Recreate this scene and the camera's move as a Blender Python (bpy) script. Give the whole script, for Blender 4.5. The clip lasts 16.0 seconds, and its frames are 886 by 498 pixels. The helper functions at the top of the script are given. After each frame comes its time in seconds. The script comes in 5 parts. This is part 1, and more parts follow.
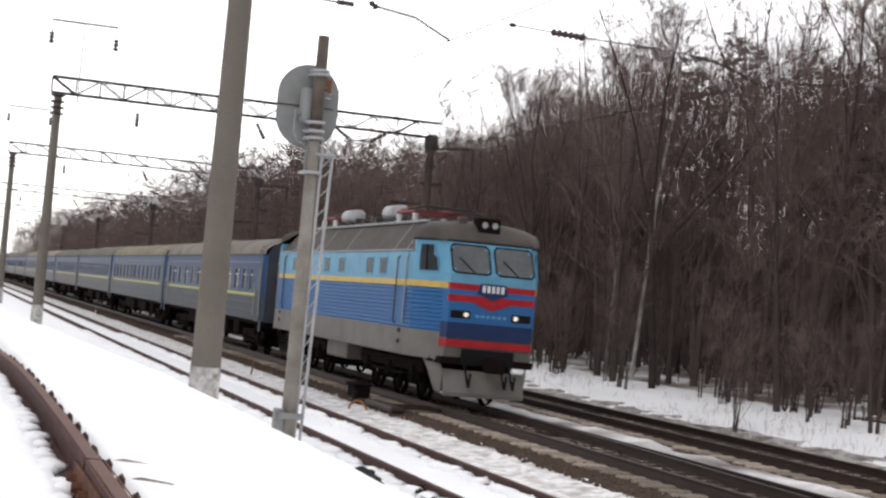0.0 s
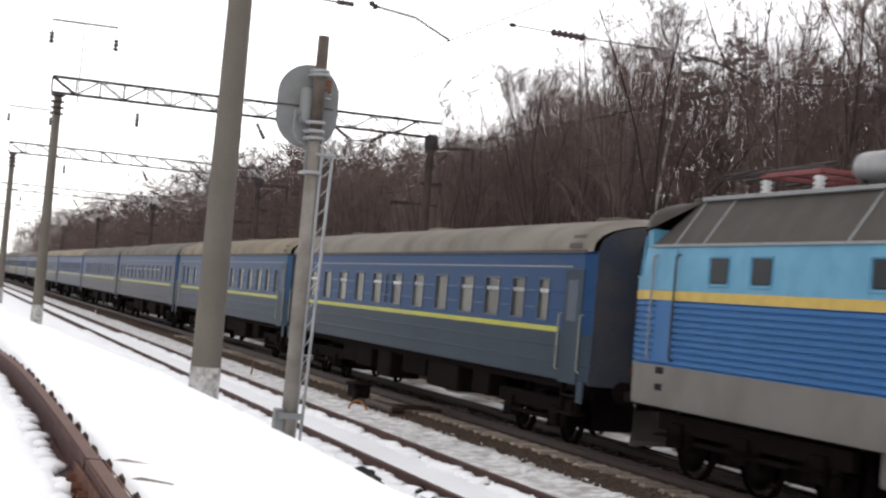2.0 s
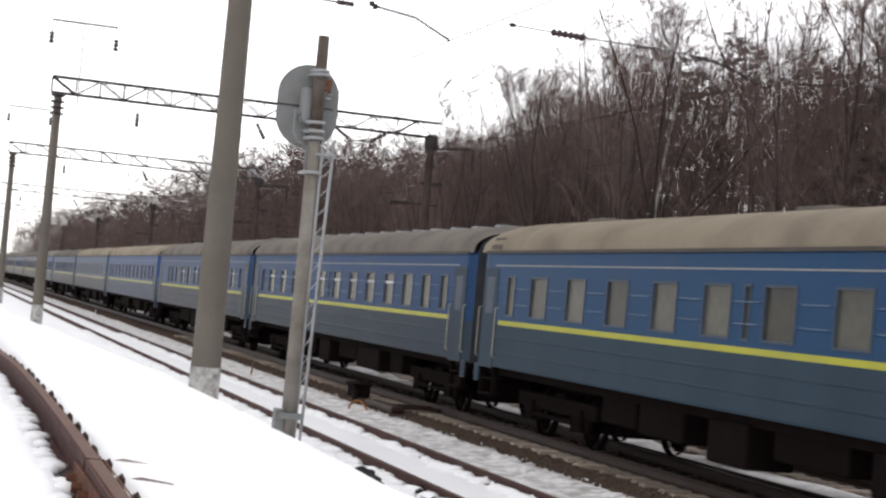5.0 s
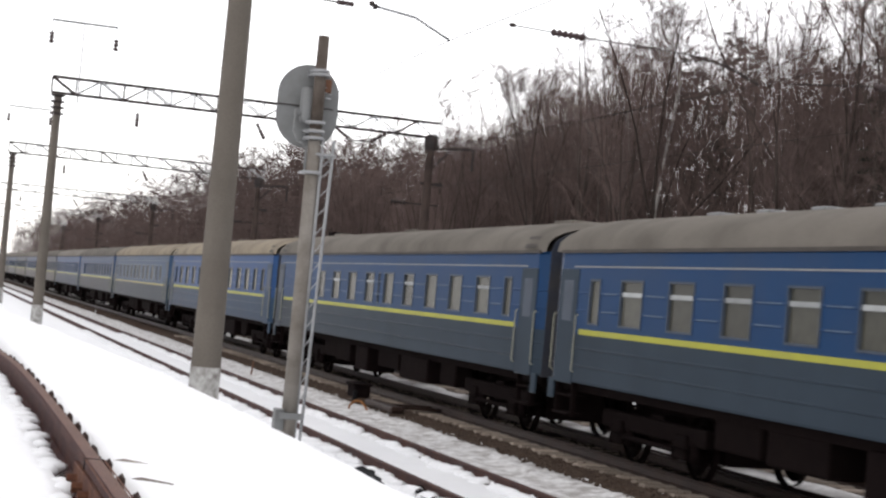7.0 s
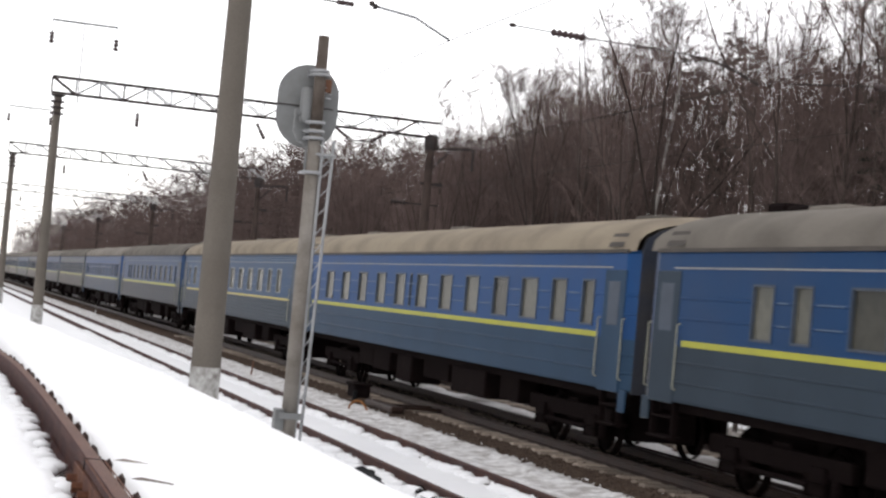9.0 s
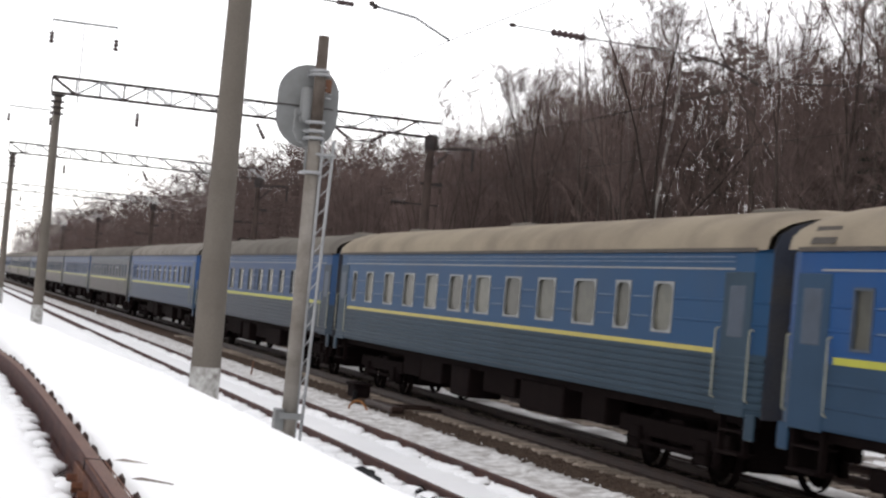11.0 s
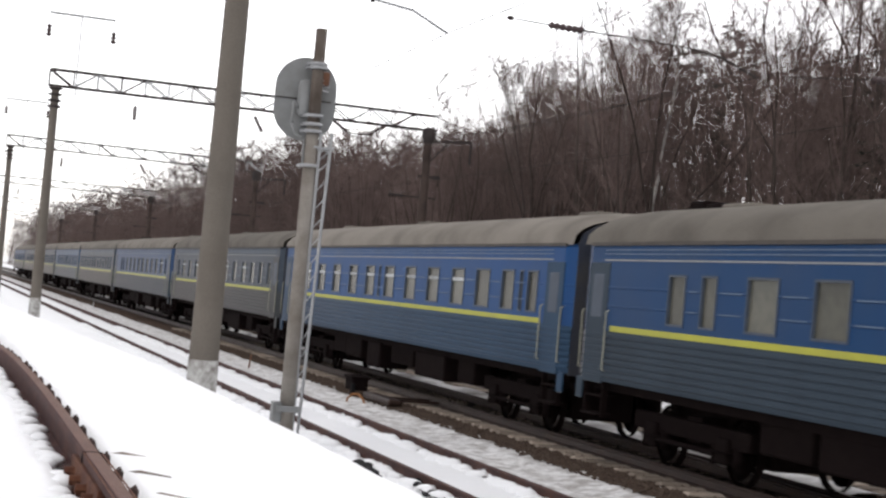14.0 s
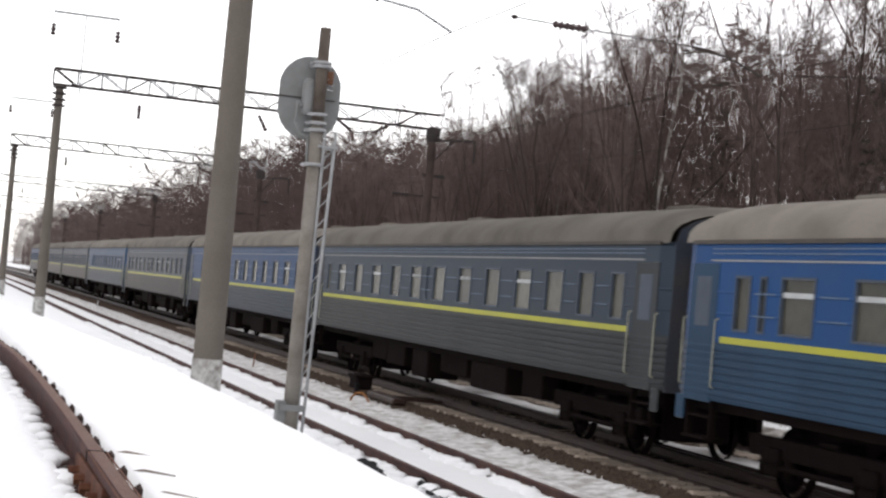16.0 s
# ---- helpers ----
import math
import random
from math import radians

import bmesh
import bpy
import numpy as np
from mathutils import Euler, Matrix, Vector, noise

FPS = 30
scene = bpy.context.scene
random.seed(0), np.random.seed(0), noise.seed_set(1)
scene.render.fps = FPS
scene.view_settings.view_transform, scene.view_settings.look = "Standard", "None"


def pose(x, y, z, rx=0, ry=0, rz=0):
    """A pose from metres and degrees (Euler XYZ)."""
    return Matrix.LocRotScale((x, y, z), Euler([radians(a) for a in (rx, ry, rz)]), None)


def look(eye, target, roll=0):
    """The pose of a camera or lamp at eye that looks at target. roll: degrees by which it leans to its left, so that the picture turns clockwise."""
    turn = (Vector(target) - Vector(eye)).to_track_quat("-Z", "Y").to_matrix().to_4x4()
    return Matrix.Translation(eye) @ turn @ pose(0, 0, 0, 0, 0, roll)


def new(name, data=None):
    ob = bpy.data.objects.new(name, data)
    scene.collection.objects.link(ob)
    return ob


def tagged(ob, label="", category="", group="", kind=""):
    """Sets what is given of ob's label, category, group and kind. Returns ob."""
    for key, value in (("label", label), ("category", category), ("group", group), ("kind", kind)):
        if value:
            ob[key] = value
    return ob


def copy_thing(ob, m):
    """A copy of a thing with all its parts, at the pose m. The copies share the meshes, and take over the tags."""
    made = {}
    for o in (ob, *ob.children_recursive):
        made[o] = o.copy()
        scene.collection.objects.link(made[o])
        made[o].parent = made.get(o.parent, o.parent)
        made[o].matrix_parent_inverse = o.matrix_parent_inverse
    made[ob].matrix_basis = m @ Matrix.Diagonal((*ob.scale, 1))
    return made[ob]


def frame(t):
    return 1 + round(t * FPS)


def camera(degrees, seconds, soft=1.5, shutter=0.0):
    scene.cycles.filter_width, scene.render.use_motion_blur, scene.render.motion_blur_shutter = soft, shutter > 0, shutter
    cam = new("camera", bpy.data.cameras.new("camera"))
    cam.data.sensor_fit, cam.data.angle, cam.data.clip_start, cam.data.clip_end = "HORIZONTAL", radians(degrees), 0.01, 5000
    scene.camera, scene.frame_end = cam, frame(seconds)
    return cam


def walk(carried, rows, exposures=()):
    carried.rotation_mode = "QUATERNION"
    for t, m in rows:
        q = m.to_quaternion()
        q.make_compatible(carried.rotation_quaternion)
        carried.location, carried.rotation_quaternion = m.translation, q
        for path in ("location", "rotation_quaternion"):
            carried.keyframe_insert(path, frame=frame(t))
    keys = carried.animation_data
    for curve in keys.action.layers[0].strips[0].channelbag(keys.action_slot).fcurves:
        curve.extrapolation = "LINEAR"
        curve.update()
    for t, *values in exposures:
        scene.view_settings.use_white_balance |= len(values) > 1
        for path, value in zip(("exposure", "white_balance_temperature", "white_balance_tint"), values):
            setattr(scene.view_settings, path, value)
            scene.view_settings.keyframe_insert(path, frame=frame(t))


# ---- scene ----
cam = camera(30.0, 16.0, soft=2.45, shutter=0.2)
EYE = (0.0, 0.0, 2.31)
FOCAL = 2921.0
YAW, PITCH, ROLL = 0.2977, 0.0328, 5.14


def aim(dx, dy):
    """The camera's pose, nudged by a small shake of the tripod."""
    yaw, pitch = YAW - dx / FOCAL, PITCH + dy / FOCAL
    way = Vector((math.sin(yaw) * math.cos(pitch), math.cos(yaw) * math.cos(pitch), math.sin(pitch)))
    return look(EYE, Vector(EYE) + 10 * way, ROLL)


SHAKE = ((0, 0, 0), (11.5, 0, 0), (12, -2, 1), (12.5, -1, 1), (13, -1, 1), (13.5, -4.5, -11), (14, -5, -12),
         (14.5, -3, -11.5), (15, -0.5, -12.5), (15.5, 1, -12), (16, 2, -14.5))
walk(cam, [(t, aim(dx, dy)) for t, dx, dy in SHAKE], exposures=((0, 0.0, 6600, 13), (16, 0.0, 6600, 13)))

# ---- light: overcast late winter ----
world = bpy.data.worlds.new("overcast_sky")
scene.world = world
world.use_nodes = True
wn = world.node_tree
sky = wn.nodes.new("ShaderNodeTexSky")
sky.sky_type, sky.sun_disc = "NISHITA", False
sky.sun_elevation, sky.sun_rotation = radians(42), radians(60)
grey = wn.nodes.new("ShaderNodeHueSaturation")
grey.inputs["Saturation"].default_value = 0.12
wn.links.new(sky.outputs[0], grey.inputs["Color"])
wn.links.new(grey.outputs[0], wn.nodes["Background"].inputs["Color"])
wn.nodes["Background"].inputs["Strength"].default_value = 0.28
sun = new("sun", bpy.data.lights.new("sun", "SUN"))
sun.data.energy, sun.data.angle, sun.data.color = 0.8, radians(25), (1.0, 0.97, 0.93)
sun.matrix_world = look((0, 0, 60), (25, 25, 12))
scene.view_settings.exposure = 0.0


# ---- materials ----
def mat(name, color, rough=0.7, metal=0.0, vary=0.25, scale=3.0, fine=40.0, bump=0.2, tint=None, mix=0.5, random_tint=0.0, spec=0.22, sheen=0.0):
    """A procedural surface: two scales of variation, a stain colour, fine relief."""
    m = bpy.data.materials.new(name)
    m.use_nodes = True
    n, l = m.node_tree.nodes, m.node_tree.links
    b = n["Principled BSDF"]
    b.inputs["Roughness"].default_value, b.inputs["Metallic"].default_value = rough, metal
    b.inputs["Specular IOR Level"].default_value = spec
    b.inputs["Sheen Weight"].default_value, b.inputs["Sheen Roughness"].default_value = sheen, 0.2
    b.inputs["Sheen Tint"].default_value = (0.72, 0.64, 0.59, 1)
    tc = n.new("ShaderNodeTexCoord")
    big, small = n.new("ShaderNodeTexNoise"), n.new("ShaderNodeTexNoise")
    for t, s, d in ((big, scale, 5.0), (small, fine, 3.0)):
        t.inputs["Scale"].default_value, t.inputs["Detail"].default_value = s, d
        l.new(tc.outputs["Object"], t.inputs["Vector"])
    ramp = n.new("ShaderNodeValToRGB")
    ramp.color_ramp.elements[0].position, ramp.color_ramp.elements[1].position = 0.4, 0.7
    l.new(big.outputs["Fac"], ramp.inputs["Fac"])
    c1 = n.new("ShaderNodeMix")
    c1.data_type = "RGBA"
    c1.inputs["A"].default_value = (*color, 1)
    stain = tint or tuple(c * 0.6 for c in color)
    c1.inputs["B"].default_value = (*stain, 1)
    f = n.new("ShaderNodeMath")
    f.operation = "MULTIPLY"
    f.inputs[1].default_value = mix
    l.new(ramp.outputs["Color"], f.inputs[0])
    l.new(f.outputs[0], c1.inputs["Factor"])
    hsv = n.new("ShaderNodeHueSaturation")
    mp = n.new("ShaderNodeMapRange")
    mp.inputs["To Min"].default_value, mp.inputs["To Max"].default_value = 1 - vary, 1 + vary
    l.new(small.outputs["Fac"], mp.inputs["Value"])
    val = mp.outputs["Result"]
    if random_tint:
        oi = n.new("ShaderNodeObjectInfo")
        mr = n.new("ShaderNodeMapRange")
        mr.inputs["To Min"].default_value, mr.inputs["To Max"].default_value = 1 - random_tint, 1 + random_tint
        l.new(oi.outputs["Random"], mr.inputs["Value"])
        mu = n.new("ShaderNodeMath")
        mu.operation = "MULTIPLY"
        l.new(val, mu.inputs[0]), l.new(mr.outputs["Result"], mu.inputs[1])
        val = mu.outputs[0]
    l.new(val, hsv.inputs["Value"])
    l.new(c1.outputs["Result"], hsv.inputs["Color"])
    l.new(hsv.outputs["Color"], b.inputs["Base Color"])
    if bump:
        bp = n.new("ShaderNodeBump")
        bp.inputs["Strength"].default_value, bp.inputs["Distance"].default_value = bump, 0.02
        l.new(small.outputs["Fac"], bp.inputs["Height"])
        l.new(bp.outputs["Normal"], b.inputs["Normal"])
    return m


SNOW = mat("snow", (0.86, 0.87, 0.88), 0.6, 0, 0.03, 0.6, 14, 0.35, (0.78, 0.79, 0.8), 0.5)
BALLAST = mat("ballast", (0.085, 0.057, 0.043), 0.95, 0, 0.75, 1.6, 13, 1.0, (0.038, 0.027, 0.021), 0.8, 0, 0.05)
SLUSH = mat("dirty_snow", (0.76, 0.755, 0.75), 0.8, 0, 0.35, 3.2, 11, 1.0, (0.30, 0.275, 0.255), 0.9)
RUST = mat("rusty_rail", (0.046, 0.016, 0.015), 0.75, 0.1, 0.4, 3, 45, 0.6, (0.085, 0.034, 0.023), 0.7)
RUST_TOP = mat("pale_rust", (0.125, 0.064, 0.048), 0.7, 0.1, 0.3, 3, 50, 0.3, (0.09, 0.045, 0.034), 0.7)
RUST_DARK = mat("dark_rust", (0.060, 0.030, 0.027), 0.75, 0.1, 0.35, 2, 60, 0.4, (0.11, 0.055, 0.038), 0.6)
RAIL_DARK = mat("worn_rail", (0.034, 0.021, 0.018), 0.5, 0.4, 0.3, 2, 60, 0.3, (0.054, 0.030, 0.021), 0.6)
RAIL_TOP = mat("polished_rail_head", (0.112, 0.105, 0.105), 0.35, 0.9, 0.2, 3, 60, 0.1)
SLEEPER = mat("weathered_sleeper", (0.33, 0.28, 0.235), 0.95, 0, 0.4, 2, 30, 0.6, (0.15, 0.115, 0.09), 0.7, 0.4, 0.05)
CONCRETE = mat("weathered_concrete", (0.140, 0.123, 0.105), 0.9, 0, 0.15, 1.0, 35, 0.4, (0.092, 0.080, 0.068), 0.6)
CONCRETE_PALE = mat("pale_concrete", (0.25, 0.23, 0.205), 0.9, 0, 0.2, 2.0, 35, 0.4, (0.12, 0.10, 0.082), 0.8)
WHITEWASH = mat("flaking_whitewash", (0.46, 0.46, 0.445), 0.9, 0, 0.25, 7, 30, 0.5, (0.16, 0.145, 0.13), 0.9)
STEEL_DARK = mat("dark_steel", (0.045, 0.040, 0.039), 0.7, 0.3, 0.3, 4, 40, 0.2, (0.075, 0.05, 0.042), 0.5)
STEEL_GREY = mat("grey_painted_steel", (0.223, 0.229, 0.229), 0.55, 0.1, 0.12, 4, 40, 0.15, (0.155, 0.155, 0.149), 0.5)
MAST_STAIN = mat("stained_concrete", (0.12, 0.10, 0.085), 0.9, 0, 0.25, 3.0, 35, 0.4, (0.07, 0.052, 0.042), 0.8)
MAST_DARK = mat("sooty_concrete", (0.072, 0.052, 0.045), 0.9, 0, 0.25, 2.0, 35, 0.4, (0.035, 0.028, 0.025), 0.7)
GALV = mat("galvanised_steel", (0.350, 0.357, 0.364), 0.45, 0.3, 0.15, 4, 40, 0.15)
BROWN_RUST = mat("rust_stain", (0.16, 0.08, 0.05), 0.85, 0, 0.3, 6, 40, 0.3)
WIRE = mat("wire", (0.05, 0.045, 0.042), 0.85, 0.1, 0.1, 4, 40, 0, None, 0.5, 0, 0.05)
GLASS_INS = mat("insulator_glaze", (0.07, 0.05, 0.05), 0.25, 0, 0.1, 4, 40, 0)
BARK = mat("grey_brown_bark", (0.068, 0.054, 0.048), 0.95, 0, 0.3, 1.5, 20, 0.4, (0.04, 0.031, 0.027), 0.6, 0.3, 0.05)
TWIG = mat("red_brown_twigs", (0.145, 0.107, 0.097), 0.95, 0, 0.2, 0.4, 20, 0, (0.095, 0.070, 0.064), 0.7, 0.25, 0.05)
BIRCH = mat("birch_bark", (0.24, 0.225, 0.21), 0.9, 0, 0.15, 1.5, 9, 0.2, (0.05, 0.042, 0.038), 0.9)
PINE = mat("pine_needles", (0.018, 0.022, 0.015), 0.9, 0, 0.3, 1.0, 20, 0, (0.025, 0.022, 0.018), 0.6)
FLOOR = mat("forest_floor", (0.17, 0.13, 0.10), 0.95, 0, 0.4, 0.5, 8, 0.8, (0.75, 0.76, 0.77), 0.9)
# grime made nearly black: the shade under the train is in this colour
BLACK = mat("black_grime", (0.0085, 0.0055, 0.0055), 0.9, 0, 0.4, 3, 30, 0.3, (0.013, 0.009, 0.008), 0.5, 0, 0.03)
RUBBER = mat("black_rubber", (0.010, 0.010, 0.011), 0.8, 0, 0.2, 5, 30, 0.1, None, 0.5, 0, 0.08)
L_SKY = mat("light_blue_paint", (0.100, 0.260, 0.375), 0.45, 0, 0.06, 2.5, 30, 0.05, (0.06, 0.175, 0.26), 0.5, 0, 0.1)
L_BLUE = mat("mid_blue_paint", (0.024, 0.100, 0.250), 0.45, 0, 0.08, 2.5, 30, 0.05, (0.022, 0.088, 0.19), 0.5, 0, 0.1)
L_NAVY = mat("navy_paint", (0.006, 0.02, 0.075), 0.45, 0, 0.1, 3, 30, 0.05)
L_GREY = mat("grey_skirt_paint", (0.135, 0.125, 0.115), 0.7, 0, 0.12, 1.2, 30, 0.1, (0.085, 0.075, 0.066), 0.6)
L_ROOF = mat("sooty_roof_paint", (0.050, 0.043, 0.037), 0.7, 0, 0.2, 2, 30, 0.15, (0.085, 0.075, 0.066), 0.5)
L_YELLOW = mat("yellow_stripe_paint", (0.442, 0.305, 0.065), 0.5, 0, 0.08, 4, 30, 0.05)
RED = mat("red_paint", (0.29, 0.007, 0.013), 0.45, 0, 0.1, 4, 30, 0.05)
RED_DULL = mat("dull_red_paint", (0.19, 0.055, 0.055), 0.6, 0.1, 0.2, 4, 30, 0.1)
SILVER = mat("silver_tank_paint", (0.273, 0.273, 0.280), 0.4, 0.4, 0.15, 3, 30, 0.1, (0.143, 0.130, 0.124), 0.7)
WIN_DARK = mat("dark_window_glass", (0.020, 0.024, 0.027), 0.25, 0, 0.1, 2, 10, 0, None, 0.5, 0, 0.06)
WIN_CAB = mat("cab_window_glass", (0.07, 0.078, 0.082), 0.1, 0, 0.15, 3, 10, 0, (0.12, 0.125, 0.125), 0.5, 0, 0.3)
LAMP_ON = bpy.data.materials.new("lit_lamp_glass")
LAMP_ON.use_nodes = True
LAMP_ON.node_tree.nodes["Principled BSDF"].inputs["Base Color"].default_value = (0.8, 0.75, 0.65, 1)
LAMP_ON.node_tree.nodes["Principled BSDF"].inputs["Emission Color"].default_value = (1.0, 0.85, 0.7, 1)
LAMP_ON.node_tree.nodes["Principled BSDF"].inputs["Emission Strength"].default_value = 0.35
WHITE = mat("white_paint", (0.6, 0.6, 0.6), 0.6, 0, 0.1, 4, 30, 0.05)
C_YELLOW = mat("lime_yellow_stripe_paint", (0.364, 0.358, 0.046), 0.5, 0, 0.1, 1.1, 30, 0.05, (0.25, 0.25, 0.07), 0.5, 0, 0.1, 0.8)
C_ROOF = mat("dusty_coach_roof", (0.160, 0.145, 0.126), 0.9, 0, 0.14, 0.9, 25, 0.15, (0.10, 0.090, 0.078), 0.8, 0.3, 0.08)
C_ROOF_BEIGE = mat("beige_coach_roof", (0.235, 0.200, 0.150), 0.9, 0, 0.14, 0.9, 25, 0.15, (0.15, 0.125, 0.098), 0.8, 0.15, 0.08)
C_CREAM = mat("faded_yellow_stripe_paint", (0.40, 0.335, 0.085), 0.5, 0, 0.1, 1.1, 30, 0.05, (0.30, 0.25, 0.09), 0.5, 0, 0.1, 0.8)
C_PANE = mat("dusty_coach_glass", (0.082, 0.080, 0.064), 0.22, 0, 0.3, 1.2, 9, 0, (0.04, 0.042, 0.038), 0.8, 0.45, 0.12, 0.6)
C_CURTAIN = mat("pale_curtain_bar", (0.350, 0.364, 0.364), 0.8, 0, 0.15, 6, 30, 0.1, None, 0.5, 0.3)
C_FRAME = mat("aluminium_window_frame", (0.210, 0.217, 0.217), 0.5, 0.4, 0.1, 5, 30, 0.1)
FRESH_RUST = mat("fresh_rust", (0.12, 0.05, 0.028), 0.85, 0, 0.4, 9, 50, 0.5, (0.07, 0.026, 0.02), 0.9)
ORANGE = mat("orange_paint", (0.26, 0.11, 0.035), 0.7, 0, 0.3, 6, 30, 0.1)


# ---- shape helpers ----
def part(name, bm, material, parent=None, label=""):
    """Links a bmesh as one mesh object, under a thing or a part."""
    if len(bm.verts) < 1500:
        bmesh.ops.remove_doubles(bm, verts=bm.verts[:], dist=1e-5)
    me = bpy.data.meshes.new(name)
    bm.to_mesh(me)
    bm.free()
    me.materials.append(material)
    ob = new(name, me)
    ob.parent = parent
    if label:
        ob["label"] = label
    return ob


def shared(name, me, parent, m=None):
    ob = new(name, me)
    ob.parent = parent
    if m is not None:
        ob.matrix_basis = m
    return ob


def thing(name, label, category, m=None, group=""):
    e = new(name)
    if m is not None:
        e.matrix_basis = m
    return tagged(e, label, category, group)


def box(bm, x0, x1, y0, y1, z0, z1, bevel=0.0):
    r = bmesh.ops.create_cube(bm, size=1.0)
    vs = r["verts"]
    for v in vs:
        v.co = Vector(((x0 + x1) / 2 + v.co.x * (x1 - x0), (y0 + y1) / 2 + v.co.y * (y1 - y0), (z0 + z1) / 2 + v.co.z * (z1 - z0)))
    if bevel:
        es = {e for v in vs for e in v.link_edges}
        bmesh.ops.bevel(bm, geom=list(es), offset=bevel, segments=2, affect="EDGES", profile=0.5)
    return bm


def tube(bm, p0, p1, r0, r1=None, n=8, caps=True):
    p0, p1 = Vector(p0), Vector(p1)
    r1 = r0 if r1 is None else r1
    q = (p1 - p0).to_track_quat("Z", "Y")
    rings = []
    for p, r in ((p0, r0), (p1, r1)):
        rings.append([bm.verts.new(p + q @ Vector((math.cos(2 * math.pi * i / n) * r, math.sin(2 * math.pi * i / n) * r, 0))) for i in range(n)])
    for i in range(n):
        f = bm.faces.new((rings[0][i], rings[0][(i + 1) % n], rings[1][(i + 1) % n], rings[1][i]))
        f.smooth = n > 6
    if caps:
        bm.faces.new(rings[0][::-1]), bm.faces.new(rings[1])
    return bm


def polyline(bm, pts, r, n=6):
    for a, b in zip(pts, pts[1:]):
        tube(bm, a, b, r, r, n)
    return bm


def B():
    return bmesh.new()


def lathe(bm, axis0, axis1, profile, n=12):
    """Turned shape along an axis: profile of (share of the axis, radius)."""
    a, b = Vector(axis0), Vector(axis1)
    for (s0, r0), (s1, r1) in zip(profile, profile[1:]):
        tube(bm, a.lerp(b, s0), a.lerp(b, s1), r0, r1, n, caps=False)
    return bm


def strip(bm, rows, closed=False, smooth=False):
    """Skins rows of points."""
    vs = [[bm.verts.new(p) for p in row] for row in rows]
    for a, b in zip(vs, vs[1:]):
        m = len(a)
        for i in range(m if closed else m - 1):
            f = bm.faces.new((a[i], a[(i + 1) % m], b[(i + 1) % m], b[i]))
            f.smooth = smooth
    return vs


# ---- the ground ----
RAIL_X = 12.05      # centre of the train's track
SIDING_X, SIDING_Z = 7.64, -0.19
FAR_X = 16.15
BANK = ((-400, 1.3), (-12, 1.3), (-4, 1.38), (-1, 1.42), (0.2, 1.45), (0.50, 1.462), (0.56, 1.455), (0.62, 1.38), (0.70, 1.36), (0.755, 1.49), (0.80, 1.525), (1.2, 1.50), (2.0, 1.43), (2.4, 1.315), (2.8, 1.158), (3.1, 1.02), (3.4, 0.84), (4.0, 0.40), (4.9, -0.15), (5.9, -0.36),
        (9.3, -0.36), (9.75, -0.31), (10.1, -0.24), (17.9, -0.24), (18.6, -0.42), (20.0, -0.2), (21.5, 0.1), (24, 0.15), (60, 1.5), (120, 3.0), (600, 4.0))


def ground_z(x, y):
    xs, zs = [p[0] for p in BANK], [p[1] for p in BANK]
    z = float(np.interp(x, xs, zs))
    if x < 6:
        low = 0.55 * min(1.0, max(0.0, (y - 18) / 40.0))
        z = max(z - low * min(1.0, max(0.0, (z + 0.36) / 1.2)), -0.36)
    return z


def ground_part(name, xs, ys, material, lift=0.0, rough=0.03, freq=0.6, label=""):
    bm = B()
    rows = []
    for y in ys:
        row = []
        for x in xs:
            k = rough * (noise.noise((x * freq, y * freq * 0.6, 3)) + 0.5 * noise.noise((x * freq * 3, y * freq * 2, 9)))
            row.append((x, y, ground_z(x, y) + (lift(x) if callable(lift) else lift) + k))
        rows.append(row)
    strip(bm, rows, smooth=True)
    return part(name, bm, material, None, label)


YS = sorted({*np.arange(-30, 3, 1.5), *np.arange(3, 20, 0.16), *np.arange(20, 60, 0.6), *np.arange(60, 160, 4), *np.arange(160, 600, 25), 600, 900, 1500, 2500, 4000})
XS = sorted({-400, -120, -40, -20, -12, -8, *np.arange(-5, 0.2, 0.3), *np.arange(0.2, 1.3, 0.06), *np.arange(1.3, 9.2, 0.3), 9.4, 9.7, 10.0, 10.5, 14, 17.9, *np.arange(18.2, 26, 0.4), 30, 36, 45, 60, 90, 120, 200, 600, 2000})
YS_FINE = sorted({*[v for v in YS if v < 14 or v > 46], *np.arange(14, 46, 0.13)})
gr = ground_part("ground", XS, YS, SNOW, 0, 0.022, 2.2)
tagged(gr, "snow-covered railway bank and ground", "ground", kind="structure")
bl = ground_part("ballast_bed", [*np.arange(9.35, 11.3, 0.1), *np.arange(11.3, 18.6, 0.3)], YS_FINE, BALLAST, lambda x: 0.015 - 0.09 * max(0.0, (9.9 - x) / 0.5), 0.016, 3.4)
tagged(bl, "brown stone ballast bed under the running tracks", "ballast", kind="structure")

EDGE = mat("brown_track_edge", (0.42, 0.40, 0.38), 0.9, 0, 0.4, 2.4, 14, 1.0, (0.06, 0.045, 0.034), 0.95)
se = ground_part("track_edge", np.arange(18.1, 20.7, 0.13), [v for v in YS if v < 400], EDGE, lambda x: 0.06 - 0.09 * (x - 19.1) ** 2, 0.13, 1.5)
tagged(se, "brown gravel and dead grass with old snow beside the far track", "verge", kind="structure")
sl = ground_part("trackside_snow", np.arange(8.72, 10.3, 0.09), YS_FINE, SLUSH, lambda x: 0.05 + 0.02 * (x - 8.7) - 0.12 * max(0.0, (x - 9.75) / 0.5), 0.05, 3.2)
tagged(sl, "dirty trampled snow between siding and running track", "snow", kind="structure")
